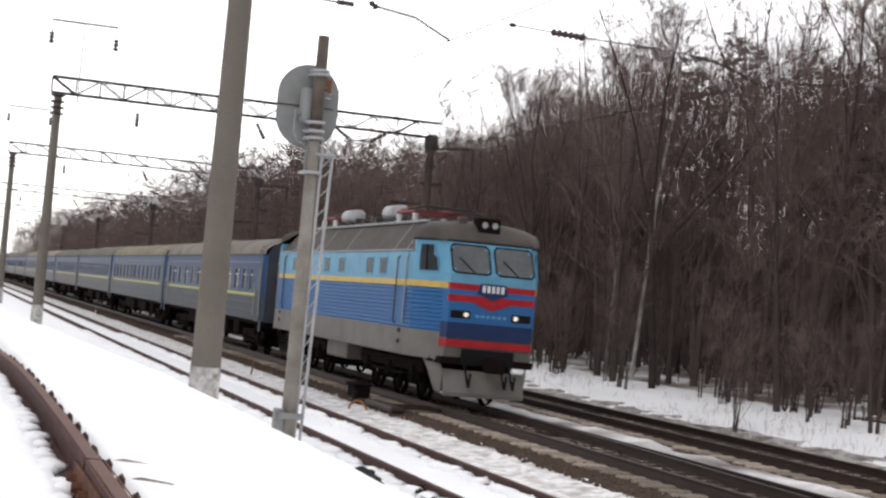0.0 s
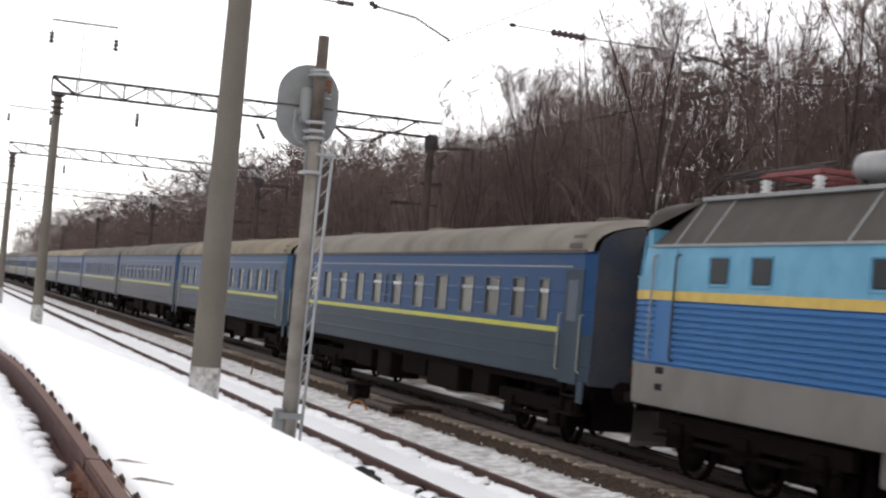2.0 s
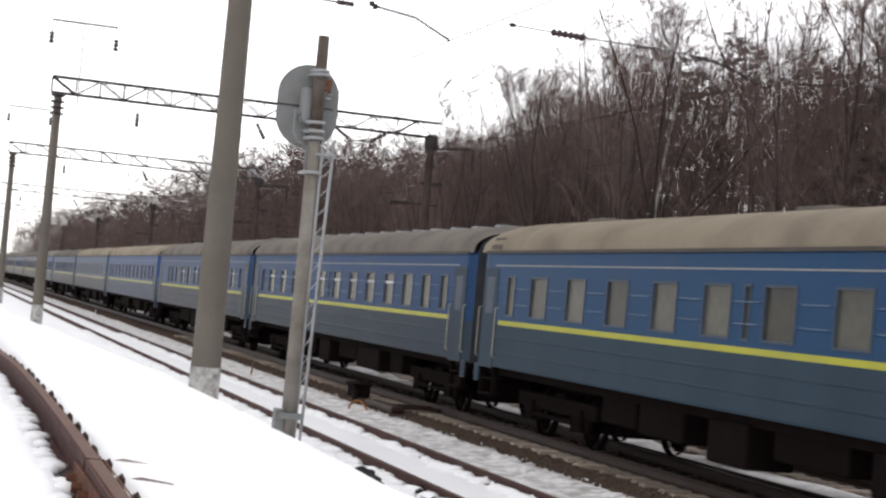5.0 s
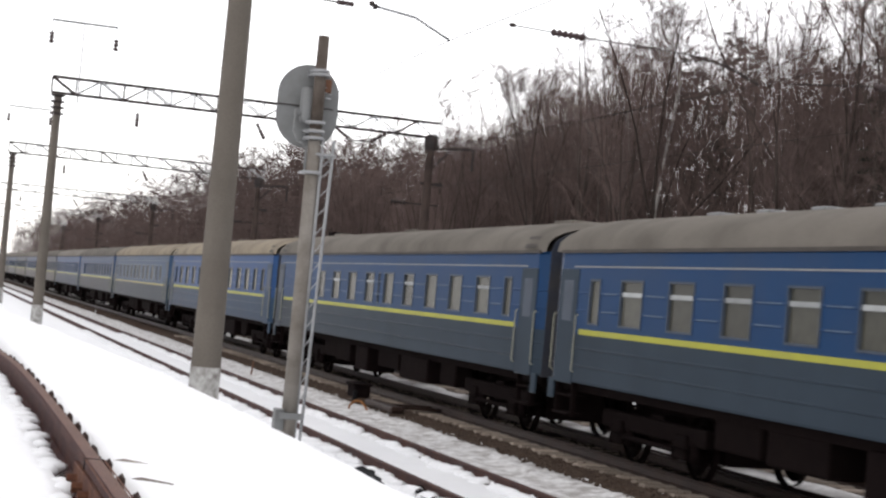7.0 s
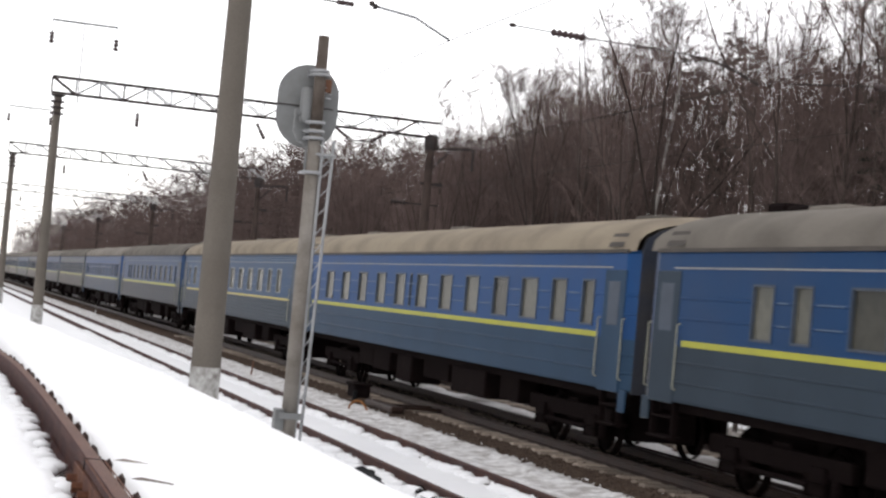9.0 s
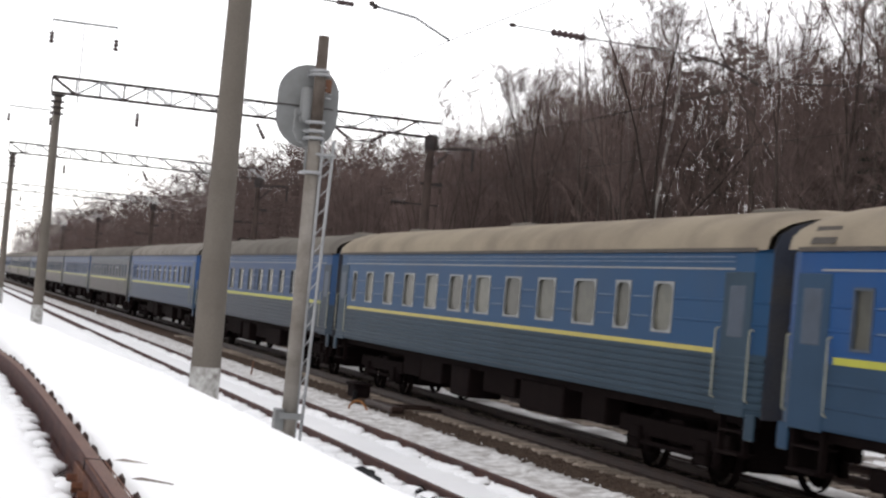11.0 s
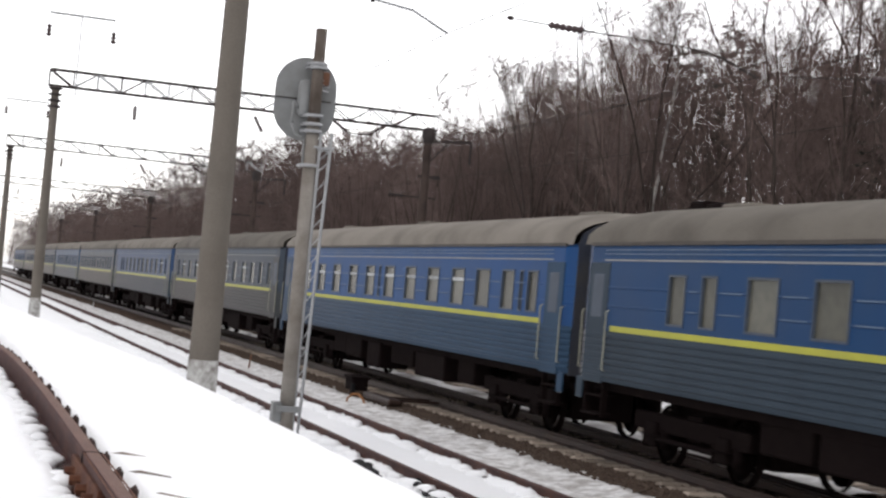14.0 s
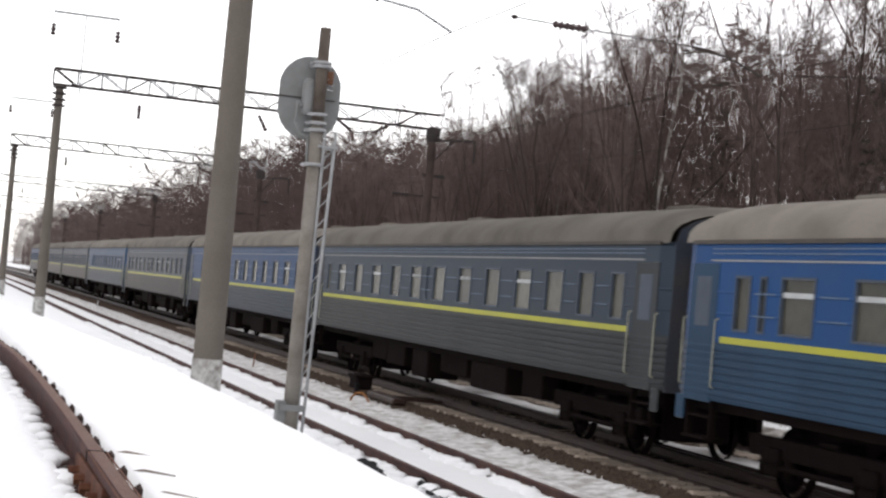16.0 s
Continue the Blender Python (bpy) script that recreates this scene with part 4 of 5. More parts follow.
# crusted snow against the rails
def snow_crust(name, path, label, step, r0, r1, seed):
    rnd = random.Random(seed)
    ball = B()
    bmesh.ops.create_icosphere(ball, subdivisions=2, radius=1.0)
    pts = np.array([v.co[:] for v in ball.verts])
    tris = np.array([[v.index for v in f.verts] for f in ball.faces])
    ball.free()
    verts, faces = [], []
    for x, y, z in path:
        if rnd.random() < 0.12:
            continue
        r = rnd.uniform(r0, r1)
        m = Matrix.Translation((x + rnd.uniform(-0.3, 0.1) * r, y + rnd.uniform(-0.3, 0.3) * step, z)) @ Matrix.Rotation(rnd.uniform(0, 3), 4, "Z") @ Matrix.Diagonal((r * rnd.uniform(0.8, 1.3), r * rnd.uniform(0.9, 1.7), r * rnd.uniform(0.45, 0.8), 1))
        a = np.array(m)
        faces.append(tris + len(pts) * len(verts))
        verts.append(pts @ a[:3, :3].T + a[:3, 3])
    me = bpy.data.meshes.new(name)
    me.from_pydata(np.concatenate(verts).tolist(), [], np.concatenate(faces).tolist())
    me.polygons.foreach_set("use_smooth", [True] * len(me.polygons))
    me.materials.append(SNOW)
    return tagged(new(name, me), label, "snow", kind="stuff")


lumps = []
for side in (-0.76, 0.76):
    for d in (-0.13, 0.14):
        for y in np.arange(13, 75, 0.3):
            lumps.append((SIDING_X + side + d, y, SIDING_Z - 0.17))
snow_crust("snow_crust", lumps, "crusted lumps of snow along the siding rails", 0.3, 0.10, 0.17, 3)

# the rusty track on the bank beside the camera
BANK_RAIL_Z = 1.57
bank_track = thing("bank_track", "rusty rail of a disused track sunk in snow on the bank", "railway track")
BANK_PATH = [(0.66, -25.0), (0.662, 1.5), (0.668, 4.0), (0.676, 5.6), (0.687, 6.9), (0.696, 8.1), (0.70, 9.4), (0.70, 10.4), (0.694, 11.4), (0.681, 12.6), (0.655, 14.0), (0.62, 15.6), (0.48, 20), (0.2, 28), (-0.5, 45)]
rail("rail", [(x, y, BANK_RAIL_Z - 0.012 * max(0, y - 13)) for x, y in BANK_PATH], RUST, bank_track)
rail("rail", [(x - 1.52, y, BANK_RAIL_Z - 0.012 * max(0, y - 13)) for x, y in BANK_PATH], RUST, bank_track)
bm = B()
strip(bm, [[(x - 0.027, y, BANK_RAIL_Z - 0.012 * max(0, y - 13) + 0.003), (x + 0.027, y, BANK_RAIL_Z - 0.012 * max(0, y - 13) + 0.003)] for x, y in BANK_PATH])
part("rail_head", bm, RUST_TOP, bank_track, "paler rusted running surface")
bm = B()
for side in (-1, 1):
    x = 0.687 + side * 0.03
    box(bm, x - 0.02, x + 0.02, 5.9, 7.0, BANK_RAIL_Z - 0.15, BANK_RAIL_Z - 0.045, 0.006)
    for k in range(4):
        tube(bm, (x, 6.05 + k * 0.26, BANK_RAIL_Z - 0.1), (x + side * 0.06, 6.05 + k * 0.26, BANK_RAIL_Z - 0.1), 0.024, 0.024, 6)
plate = part("fishplate", bm, FRESH_RUST, bank_track, "orange-rusted bolted joint plate")
bm = B()
box(bm, 0.645, 0.725, 6.655, 6.668, BANK_RAIL_Z - 0.04, BANK_RAIL_Z + 0.005)
part("joint_gap", bm, RUBBER, bank_track)
for side in (-0.041, 0.033):
    bm = B()
    strip(bm, [[(0.685 + side + 0.011 * (y - 6.7), y, BANK_RAIL_Z - 0.004 + 0.008), (0.693 + side + 0.011 * (y - 6.7), y, BANK_RAIL_Z + 0.004)] for y in (5.2, 6.0, 6.64)])
    bmesh.ops.solidify(bm, geom=bm.faces[:], thickness=0.006)
    part("rust_flake", bm, FRESH_RUST, bank_track)
BOLT = B()
lathe(BOLT, (0, 0, -0.03), (0, 0, 0.05), ((0, 0.03), (0.5, 0.03), (0.5, 0.022), (1, 0.018), (1.25, 0.0)), 8)
bolt_me = bpy.data.meshes.new("rail_spike")
BOLT.to_mesh(bolt_me), BOLT.free()
bolt_me.materials.append(RAIL_DARK)
CLIP = box_mesh("rail_clip", 0.07, 0.05, 0.04, RAIL_DARK, 0.012)
for k in range(40):
    y = 4.2 + k * 0.52
    x = float(np.interp(y, [p[1] for p in BANK_PATH], [p[0] for p in BANK_PATH]))
    z = BANK_RAIL_Z - 0.012 * max(0, y - 13) - 0.13
    if k % 3 == 0:
        shared("rail_clip", CLIP, bank_track, pose(x - 0.055, y, z - 0.012, random.uniform(-8, 8), -8, random.uniform(-8, 8)))
    shared("rail_spike", bolt_me, bank_track, pose(x + 0.062, y + random.uniform(-0.06, 0.06), z + 0.06, random.uniform(-15, 15), random.uniform(-12, 12), 0))
lumps = []
for y in np.arange(3.5, 26, 0.17):
    x = float(np.interp(y, [p[1] for p in BANK_PATH], [p[0] for p in BANK_PATH]))
    z = BANK_RAIL_Z - 0.012 * max(0, y - 13) - 0.185
    lumps += [(x - 0.115 - 0.02 * math.sin(y * 9), y, z + 0.058)]
snow_crust("snow_crust", lumps, "crusted snow edge along the rusty rail", 0.17, 0.03, 0.055, 8)
# thin dark slivers that draw the sleepers' shadow lines in the snow
for k in range(5):
    y = 5.3 + k * 0.62
    bm = B()
    zz = ground_z(0.95, y)
    tube(bm, (0.79, y, zz - 0.004), (0.86, y - 0.02, zz + 0.008), 0.003, 0.006, 5)
    tube(bm, (0.86, y - 0.02, zz + 0.008), (0.98, y - 0.05, zz - 0.004), 0.006, 0.003, 5)
    part("sleeper_edge", bm, SLEEPER, bank_track)


# ---- poles, signal, gantries ----
def concrete_pole(x, y, z0, top, r0, label, white=0.9, lean=0.0, shaft=None):
    e = thing("catenary_pole", label, "pole", pose(x, y, z0), "concrete catenary poles")
    h = top - z0
    bm = B()
    n = 10
    for k in range(n):
        a, b = k / n, (k + 1) / n
        tube(bm, (lean * a, 0, white + (h - white) * a), (lean * b, 0, white + (h - white) * b), r0 - 0.0075 * (white + (h - white) * a), r0 - 0.0075 * (white + (h - white) * b), 20, caps=k == n - 1)
    part("shaft", bm, shaft or CONCRETE, e, "tapered grey-brown concrete shaft")
    bm = B()
    tube(bm, (0, 0, -0.6), (0, 0, white), r0 + 0.008, r0 + 0.006 - 0.0075 * white, 20)
    part("painted_base", bm, WHITEWASH, e, "flaking whitewashed base")
    return e


POLE_X = 3.78
near_pole = concrete_pole(3.88, 23.7, 0.2, 10.2, 0.222, "tapered concrete catenary pole with whitewashed base in snow", 0.9)


def gantry(y, beam_z, right_x, label, left_x=POLE_X, base_z=0.1):
    p = concrete_pole(left_x, y, base_z, beam_z - 0.02, 0.205, "slim concrete gantry pole with whitewashed base", 0.85)
    bm = B()
    for k in range(4):
        z = beam_z - base_z - 0.15 - k * 0.22
        lathe(bm, (0, 0, z), (0, 0, z + 0.1), ((0, 0.16), (0.3, 0.26), (0.7, 0.26), (1, 0.16)), 14)
    part("pole_collar", bm, STEEL_DARK, p, "dark clamped collars")
    e = thing("catenary_gantry", label, "gantry", pose(0, y, 0), "catenary gantries")
    d, w = 0.58, 0.22
    x0, x1 = left_x - 0.25, right_x + 0.25
    for dy in (-w, w):
        for z in (beam_z, beam_z + d):
            bm = B()
            box(bm, x0, x1, dy - 0.028, dy + 0.028, z - 0.03, z + 0.03)
            part("chord", bm, STEEL_DARK, e)
        n = int((x1 - x0) / 0.85)
        st = (x1 - x0) / n
        for i in range(n + 1):
            bm = B()
            x = x0 + i * st
            tube(bm, (x, dy, beam_z), (x, dy, beam_z + d), 0.02, 0.02, 5)
            if i < n:
                lo, hi = (beam_z, beam_z + d) if i % 2 else (beam_z + d, beam_z)
                tube(bm, (x, dy, lo), (x + st, dy, hi), 0.028, 0.028, 5)
            part("lattice_bar", bm, GALV if i % 3 else STEEL_DARK, e)
    concrete_pole(right_x, y, -0.35, beam_z - 0.02, 0.215, "brown-stained concrete gantry pole beside the far track", 0.3, 0.0, MAST_DARK)
    bm = B()
    polyline(bm, [(right_x, 0, beam_z - 0.42), (right_x + 1.75, 0, beam_z - 0.28), (right_x + 1.75, 0, beam_z - 1.15)], 0.05, 6)
    polyline(bm, [(right_x, 0, beam_z - 1.35), (right_x + 0.85, 0, beam_z - 0.36)], 0.04, 6)
    box(bm, right_x - 0.3, right_x + 0.6, -0.06, 0.06, beam_z - 1.86, beam_z - 1.74, 0.01)
    lathe(bm, (right_x, 0, beam_z - 0.5), (right_x, 0, beam_z + 0.1), ((0, 0.2), (0.3, 0.27), (0.8, 0.27), (1, 0.18)), 14)
    part("side_bracket", bm, STEEL_DARK, e, "bracket for the feeder wire")
    bm = B()
    polyline(bm, [(right_x - 1.4, 0, beam_z - 2.62), (right_x + 0.5, 0, beam_z - 2.62)], 0.035, 6)
    for k in range(5):
        lathe(bm, (right_x - 1.4 + k * 0.12, 0, beam_z - 2.62), (right_x - 1.32 + k * 0.12, 0, beam_z - 2.62), ((0, 0.03), (0.5, 0.12), (1, 0.03)), 8)
    part("lower_bracket", bm, STEEL_DARK, e)
    # T-shaped mast for the line wires
    tx = left_x + 0.70
    bm = B()
    tube(bm, (tx, 0, beam_z - 0.3), (tx, 0, beam_z + d + 2.05), 0.022, 0.02, 8)
    box(bm, tx - 1.15, tx + 1.2, -0.035, 0.035, beam_z + d + 2.02, beam_z + d + 2.09)
    for s in (-1.13, 1.18):
        tube(bm, (tx + s, 0, beam_z + d + 2.03), (tx + s, 0, beam_z + d + 1.6), 0.015, 0.015, 5)
    part("wire_mast", bm, STEEL_GREY, e, "thin T-shaped wire mast")
    for s in (-1.13, 1.18):
        bm = B()
        prof = [(0, 0.03)]
        for k in range(3):
            prof += [(0.12 + k * 0.3, 0.12), (0.24 + k * 0.3, 0.04)]
        lathe(bm, (tx + s, 0, beam_z + d + 1.62), (tx + s, 0, beam_z + d + 1.1), prof, 10)
        part("insulator", bm, GLASS_INS, e, "hanging string insulator")
    # hangers for the wires over the tracks
    for hx, hz, kind in ((left_x + 2.9, 0, 0), (left_x + 7.3, 0, 1), (left_x + 10.4, 0, 2)):
        bm = B()
        if kind == 0:
            ends = [((hx, 0, beam_z - 0.4), (hx, 0, beam_z - 0.95))]
            polyline(bm, [(hx, 0, beam_z), (hx, 0, beam_z - 0.4)], 0.008, 5)
        elif kind == 1:
            ends = [((hx + 0.05, 0, beam_z - 0.25), (hx + 0.4, 0, beam_z - 0.85))]
            polyline(bm, [(hx - 0.1, 0, beam_z), (hx + 0.05, 0, beam_z - 0.25)], 0.008, 5)
        else:
            ends = [((hx, 0, beam_z - 0.05), (hx + 0.55, 0, beam_z - 0.42)), ((hx + 1.4, 0, beam_z - 0.42), (hx + 2.0, 0, beam_z - 0.05))]
            polyline(bm, [(hx + 0.5, 0, beam_z - 0.4), (hx + 0.65, 0, beam_z - 0.46), (hx + 1.4, 0, beam_z - 0.44)], 0.03, 5)
        part("hanger", bm, STEEL_DARK, e)
        for a, b in ends:
            bm = B()
            prof = [(0, 0.03)]
            for k in range(5):
                prof += [(0.1 + k * 0.19, 0.10), (0.18 + k * 0.19, 0.035)]
            lathe(bm, a, b, prof, 10)
            part("insulator", bm, GLASS_INS, e)
    return e


GANTRY_Y = (61.5, 97.0, 146.0, 196.0, 250.0)
for gy in GANTRY_Y:
    gantry(gy, 8.68, 18.0, "dark steel lattice catenary gantry across the tracks")


def signal():
    e = thing("railway_signal", "concrete-masted colour-light signal seen from behind with a ladder", "railway signal", pose(5.63, 25.85, 0))
    bm = B()
    tube(bm, (0, 0, -0.4), (0, 0, 4.9), 0.128, 0.1, 18)
    part("mast", bm, CONCRETE_PALE, e, "stained pale concrete mast")
    bm = B()
    tube(bm, (0, 0, 4.9), (0, 0, 6.4), 0.099, 0.09, 18)
    part("mast_top", bm, MAST_STAIN, e, "brown-stained mast top")
    # oval background plate, its back to the camera
    bm = B()
    pts = []
    for k in range(40):
        a = 2 * math.pi * (k + 0.5) / 40
        pts.append((0.505 * math.cos(a), math.copysign(0.17, math.sin(a)) + 0.505 * math.sin(a)))
    vs = [bm.verts.new((x - 0.11, 0.25, 5.28 + z)) for x, z in pts]
    bm.faces.new(vs)
    r = bmesh.ops.extrude_face_region(bm, geom=bm.faces[:])
    bmesh.ops.translate(bm, vec=(0, 0.03, 0), verts=[v for v in r["geom"] if isinstance(v, bmesh.types.BMVert)])
    bmesh.ops.recalc_face_normals(bm, faces=bm.faces[:])
    pl = part("background_plate", bm, STEEL_GREY, e, "grey oval background plate")
    bm = B()
    box(bm, -0.62, 0.31, 0.232, 0.249, 5.26, 5.28)
    part("plate_seam", bm, STEEL_DARK, pl)
    bm = B()
    box(bm, -0.26, -0.06, 0.0, 0.24, 4.98, 5.58, 0.08)
    part("lamp_housing", bm, STEEL_GREY, e, "rounded grey lamp housing")
    bm = B()
    box(bm, 0.08, 0.2, -0.02, 0.12, 5.5, 5.72, 0.02)
    part("hinge_bracket", bm, BROWN_RUST, e, "rusty hinge bracket")
    for z in (5.83, 5.77, 5.0, 4.86, 4.75, 4.2):
        bm = B()
        lathe(bm, (0, 0, z - 0.025), (0, 0, z + 0.025), ((0, 0.11), (0, 0.15), (1, 0.15), (1, 0.11)), 16)
        box(bm, -0.17, -0.1, -0.03, 0.2, z - 0.02, z + 0.02)
        part("clamp", bm, GALV, e)
    for z in (5.42, 5.5, 5.58):
        bm = B()
        tube(bm, (0.1, -0.02, z), (0.22, 0.1, z), 0.012, 0.012, 6)
        part("bolt", bm, GALV, e)
    bm = B()
    polyline(bm, [(-0.26, 0.05, 5.1), (-0.34, 0.05, 5.2), (-0.34, 0.05, 4.85), (-0.27, 0, 4.68), (-0.13, 0, 4.63), (-0.12, 0, 4.2)], 0.022, 7)
    part("cable_conduit", bm, STEEL_GREY, e)
    # ladder, wider at the top
    lad = B()
    for xb, xt in ((0.10, 0.13), (0.19, 0.31)):
        polyline(lad, [(xb, -0.05, -0.3), (xt, -0.05, 4.75)], 0.026, 6)
    stiles = part("ladder_stile", lad, GALV, e, "galvanised ladder stiles")
    for k in range(15):
        bm = B()
        z = 0.2 + k * 0.3
        u = z / 4.75
        tube(bm, (0.10 + 0.03 * u, -0.05, z), (0.19 + 0.12 * u, -0.05, z + 0.18), 0.01, 0.01, 6)
        part("rung", bm, GALV, stiles)
    bm = B()
    box(bm, -0.02, 0.36, -0.1, 0.3, 4.48, 4.52, 0.005)
    polyline(bm, [(0.1, 0, 4.25), (0.34, 0, 4.5)], 0.015, 6)
    part("ladder_platform", bm, GALV, e)
    bm = B()
    box(bm, -0.25, -0.1, -0.1, 0.1, 0.08, 0.42, 0.015)
    box(bm, -0.2, 0.15, -0.19, -0.13, 0.27, 0.37, 0.01)
    part("junction_box", bm, STEEL_GREY, e, "grey cable junction box at the base")
    return e


sig = signal()


# ---- wires ----
def wire(name, pts, r=0.008, label="thin overhead wire", sag=0.0):
    bm = B()
    out = []
    for a, b in zip(pts, pts[1:]):
        a, b = Vector(a), Vector(b)
        n = 8 if sag else 1
        for k in range(n):
            p = a.lerp(b, k / n)
            p.z -= 4 * sag * (k / n) * (1 - k / n)
            out.append(p)
    out.append(Vector(pts[-1]))
    polyline(bm, out, r, 4)
    return tagged(part(name, bm, WIRE), label, "wire")


STATIONS = (-30.0, 23.7) + GANTRY_Y
for x, z in ((RAIL_X, 6.225), (FAR_X, 6.225)):
    wire("contact_wire", [(x + (0.2 if k % 2 else -0.2), y, z) for k, y in enumerate(STATIONS)], 0.007, "copper contact wire over the track")
    wire("catenary_wire", [(x, y, z + 2.1) for y in STATIONS], 0.008, "sagging catenary wire over the track", 0.9)

# registration arm and insulators that hang from the gantry overhead
arm = thing("registration_arm", "cranked steel registration arm of the overhead line", "overhead fitting")
near_arm = thing("line_insulator", "ribbed dark insulator in a cross wire", "insulator")
SPAN_Y = 23.7


def ribbed(bm, a, b, r, n):
    prof = [(0, 0.02)]
    for k in range(n):
        prof += [((k + 0.5) / n, r), ((k + 1) / n, 0.03)]
    return lathe(bm, a, b, prof, 10)


bm = B()
polyline(bm, [(5.894, SPAN_Y, 6.608), (6.516, SPAN_Y, 6.525), (7.075, SPAN_Y, 6.258)], 0.022, 8)
part("arm_tube", bm, GALV, arm)
bm = B()
ribbed(bm, (5.80, SPAN_Y, 6.66), (5.92, SPAN_Y, 6.58), 0.05, 2)
part("end_fitting", bm, STEEL_DARK, arm)
bm = B()
polyline(bm, [(4.0, SPAN_Y, 6.62), (5.3, SPAN_Y, 6.59)], 0.014, 6)
part("stay_wire", bm, STEEL_DARK, arm)
bm = B()
ribbed(bm, (5.3, SPAN_Y, 6.59), (5.56, SPAN_Y, 6.588), 0.045, 4)
part("insulator", bm, GLASS_INS, arm)
bm = B()
polyline(bm, [(8.037, SPAN_Y, 6.621), (8.68, SPAN_Y, 6.6), (9.39, SPAN_Y, 6.585), (11.031, SPAN_Y, 6.552)], 0.012, 6)
part("cross_wire", bm, STEEL_DARK, near_arm)
bm = B()
ribbed(bm, (8.68, SPAN_Y, 6.598), (9.25, SPAN_Y, 6.585), 0.07, 6)
part("insulator", bm, GLASS_INS, near_arm, "ribbed dark insulator string")
bm = B()
ribbed(bm, (8.0, SPAN_Y, 6.625), (8.1, SPAN_Y, 6.618), 0.04, 1)
part("clamp", bm, STEEL_DARK, near_arm)
arm2 = thing("registration_arm", "cranked steel registration arm of the overhead line", "overhead fitting")
bm = B()
polyline(bm, [(11.031, SPAN_Y, 6.552), (11.65, SPAN_Y, 6.47), (12.254, SPAN_Y, 6.239)], 0.022, 8)
part("arm_tube", bm, STEEL_DARK, arm2)
bm = B()
polyline(bm, [(12.755, SPAN_Y, 6.302), (14.4, SPAN_Y, 6.47), (18.4, SPAN_Y, 6.55)], 0.012, 6)
part("cross_wire", bm, STEEL_DARK, arm2)
bm = B()
ribbed(bm, (14.35, SPAN_Y, 6.465), (14.95, SPAN_Y, 6.485), 0.075, 6)
part("insulator", bm, GLASS_INS, arm2)
wire("siding_contact_wire", [(7.075, SPAN_Y, 6.25), (7.9, 61.5, 6.25), (7.3, 96.5, 6.25), (7.9, 146, 6.25), (7.4, 250, 6.25)], 0.009, "thin contact wire over the siding")
wire("siding_contact_wire", [(7.075, SPAN_Y, 6.25), (7.9, -30, 6.25)], 0.009, "thin contact wire over the siding")
wire("line_wire", [(4.0, SPAN_Y, 10.5), (3.7, 61.5, 10.4), (3.7, 96.5, 10.4), (3.7, 146, 10.4)], 0.004, "thin line wire on the gantry masts", 0.4)


# ---- point machine, cables and lineside bits ----
def point_machine():
    e = thing("point_machine", "black point machine with an orange cable arch on ballast", "point machine", pose(10.0, 38.4, -0.22))
    bm = B()
    box(bm, -0.2, 0.2, -0.35, 0.35, 0.12, 0.42, 0.04)
    part("housing", bm, BLACK, e, "black metal housing")
    bm = B()
    box(bm, -0.24, 0.24, -0.39, 0.39, 0.40, 0.47, 0.02)
    part("lid", bm, BLACK, e)
    bm = B()
    box(bm, -0.25, -0.15, -0.5, -0.4, 0.0, 0.3, 0.02)
    part("foot", bm, RUBBER, e)
    bm = B()
    box(bm, -0.1, 0.22, -3.3, -1.0, 0.02, 0.17, 0.05)
    part("cover", bm, RAIL_DARK, e, "flat rusty rod cover")
    bm = B()
    box(bm, 0.1, 1.6, -1.9, -1.75, 0.08, 0.14)
    box(bm, 0.1, 1.6, -2.6, -2.5, 0.08, 0.14)
    part("rod", bm, RAIL_DARK, e)
    return e


point_machine()
hose = thing("cable_arch", "orange curved cable conduit sticking out of the snow", "cable", pose(9.5, 36.6, -0.38) @ Matrix.Scale(0.85, 4))
bm = B()
polyline(bm, [(-0.12, 0.35, 0), (-0.1, 0.33, 0.2), (0.0, 0.2, 0.34), (0.1, -0.1, 0.36), (0.15, -0.4, 0.25), (0.2, -0.75, 0.0)], 0.03, 8)
part("conduit", bm, ORANGE, hose)
for x, y, h in ((9.3, 48.5, 0.45), (9.5, 100.0, 0.5)):
    st = thing("marker_stake", "short rusty stake in the snow", "stake", pose(x, y, -0.35))
    bm = B()
    tube(bm, (0, 0, 0), (0.04, 0, h), 0.03, 0.025, 6)
    part("rod", bm, BROWN_RUST if y < 60 else WHITE, st)
rag = thing("dark_debris", "dark scrap of tarpaulin lying on the snow", "debris", pose(6.36, 23.4, -0.34, 0, 0, -9))
bm = B()
rows = []
for i in range(7):
    rows.append([(-0.14 + 0.28 * j / 4 + 0.03 * math.sin(i * 2.1), 0.9 - i * 0.3, 0.02 + 0.05 * math.sin(i * 1.3 + j) * math.sin(j * 0.8) + 0.03) for j in range(5)])
strip(bm, rows, smooth=True)
bmesh.ops.solidify(bm, geom=bm.faces[:], thickness=0.02)
part("cloth", bm, RUBBER, rag)
copy_thing(rag, pose(6.72, 21.5, -0.36, 0, 0, -9))


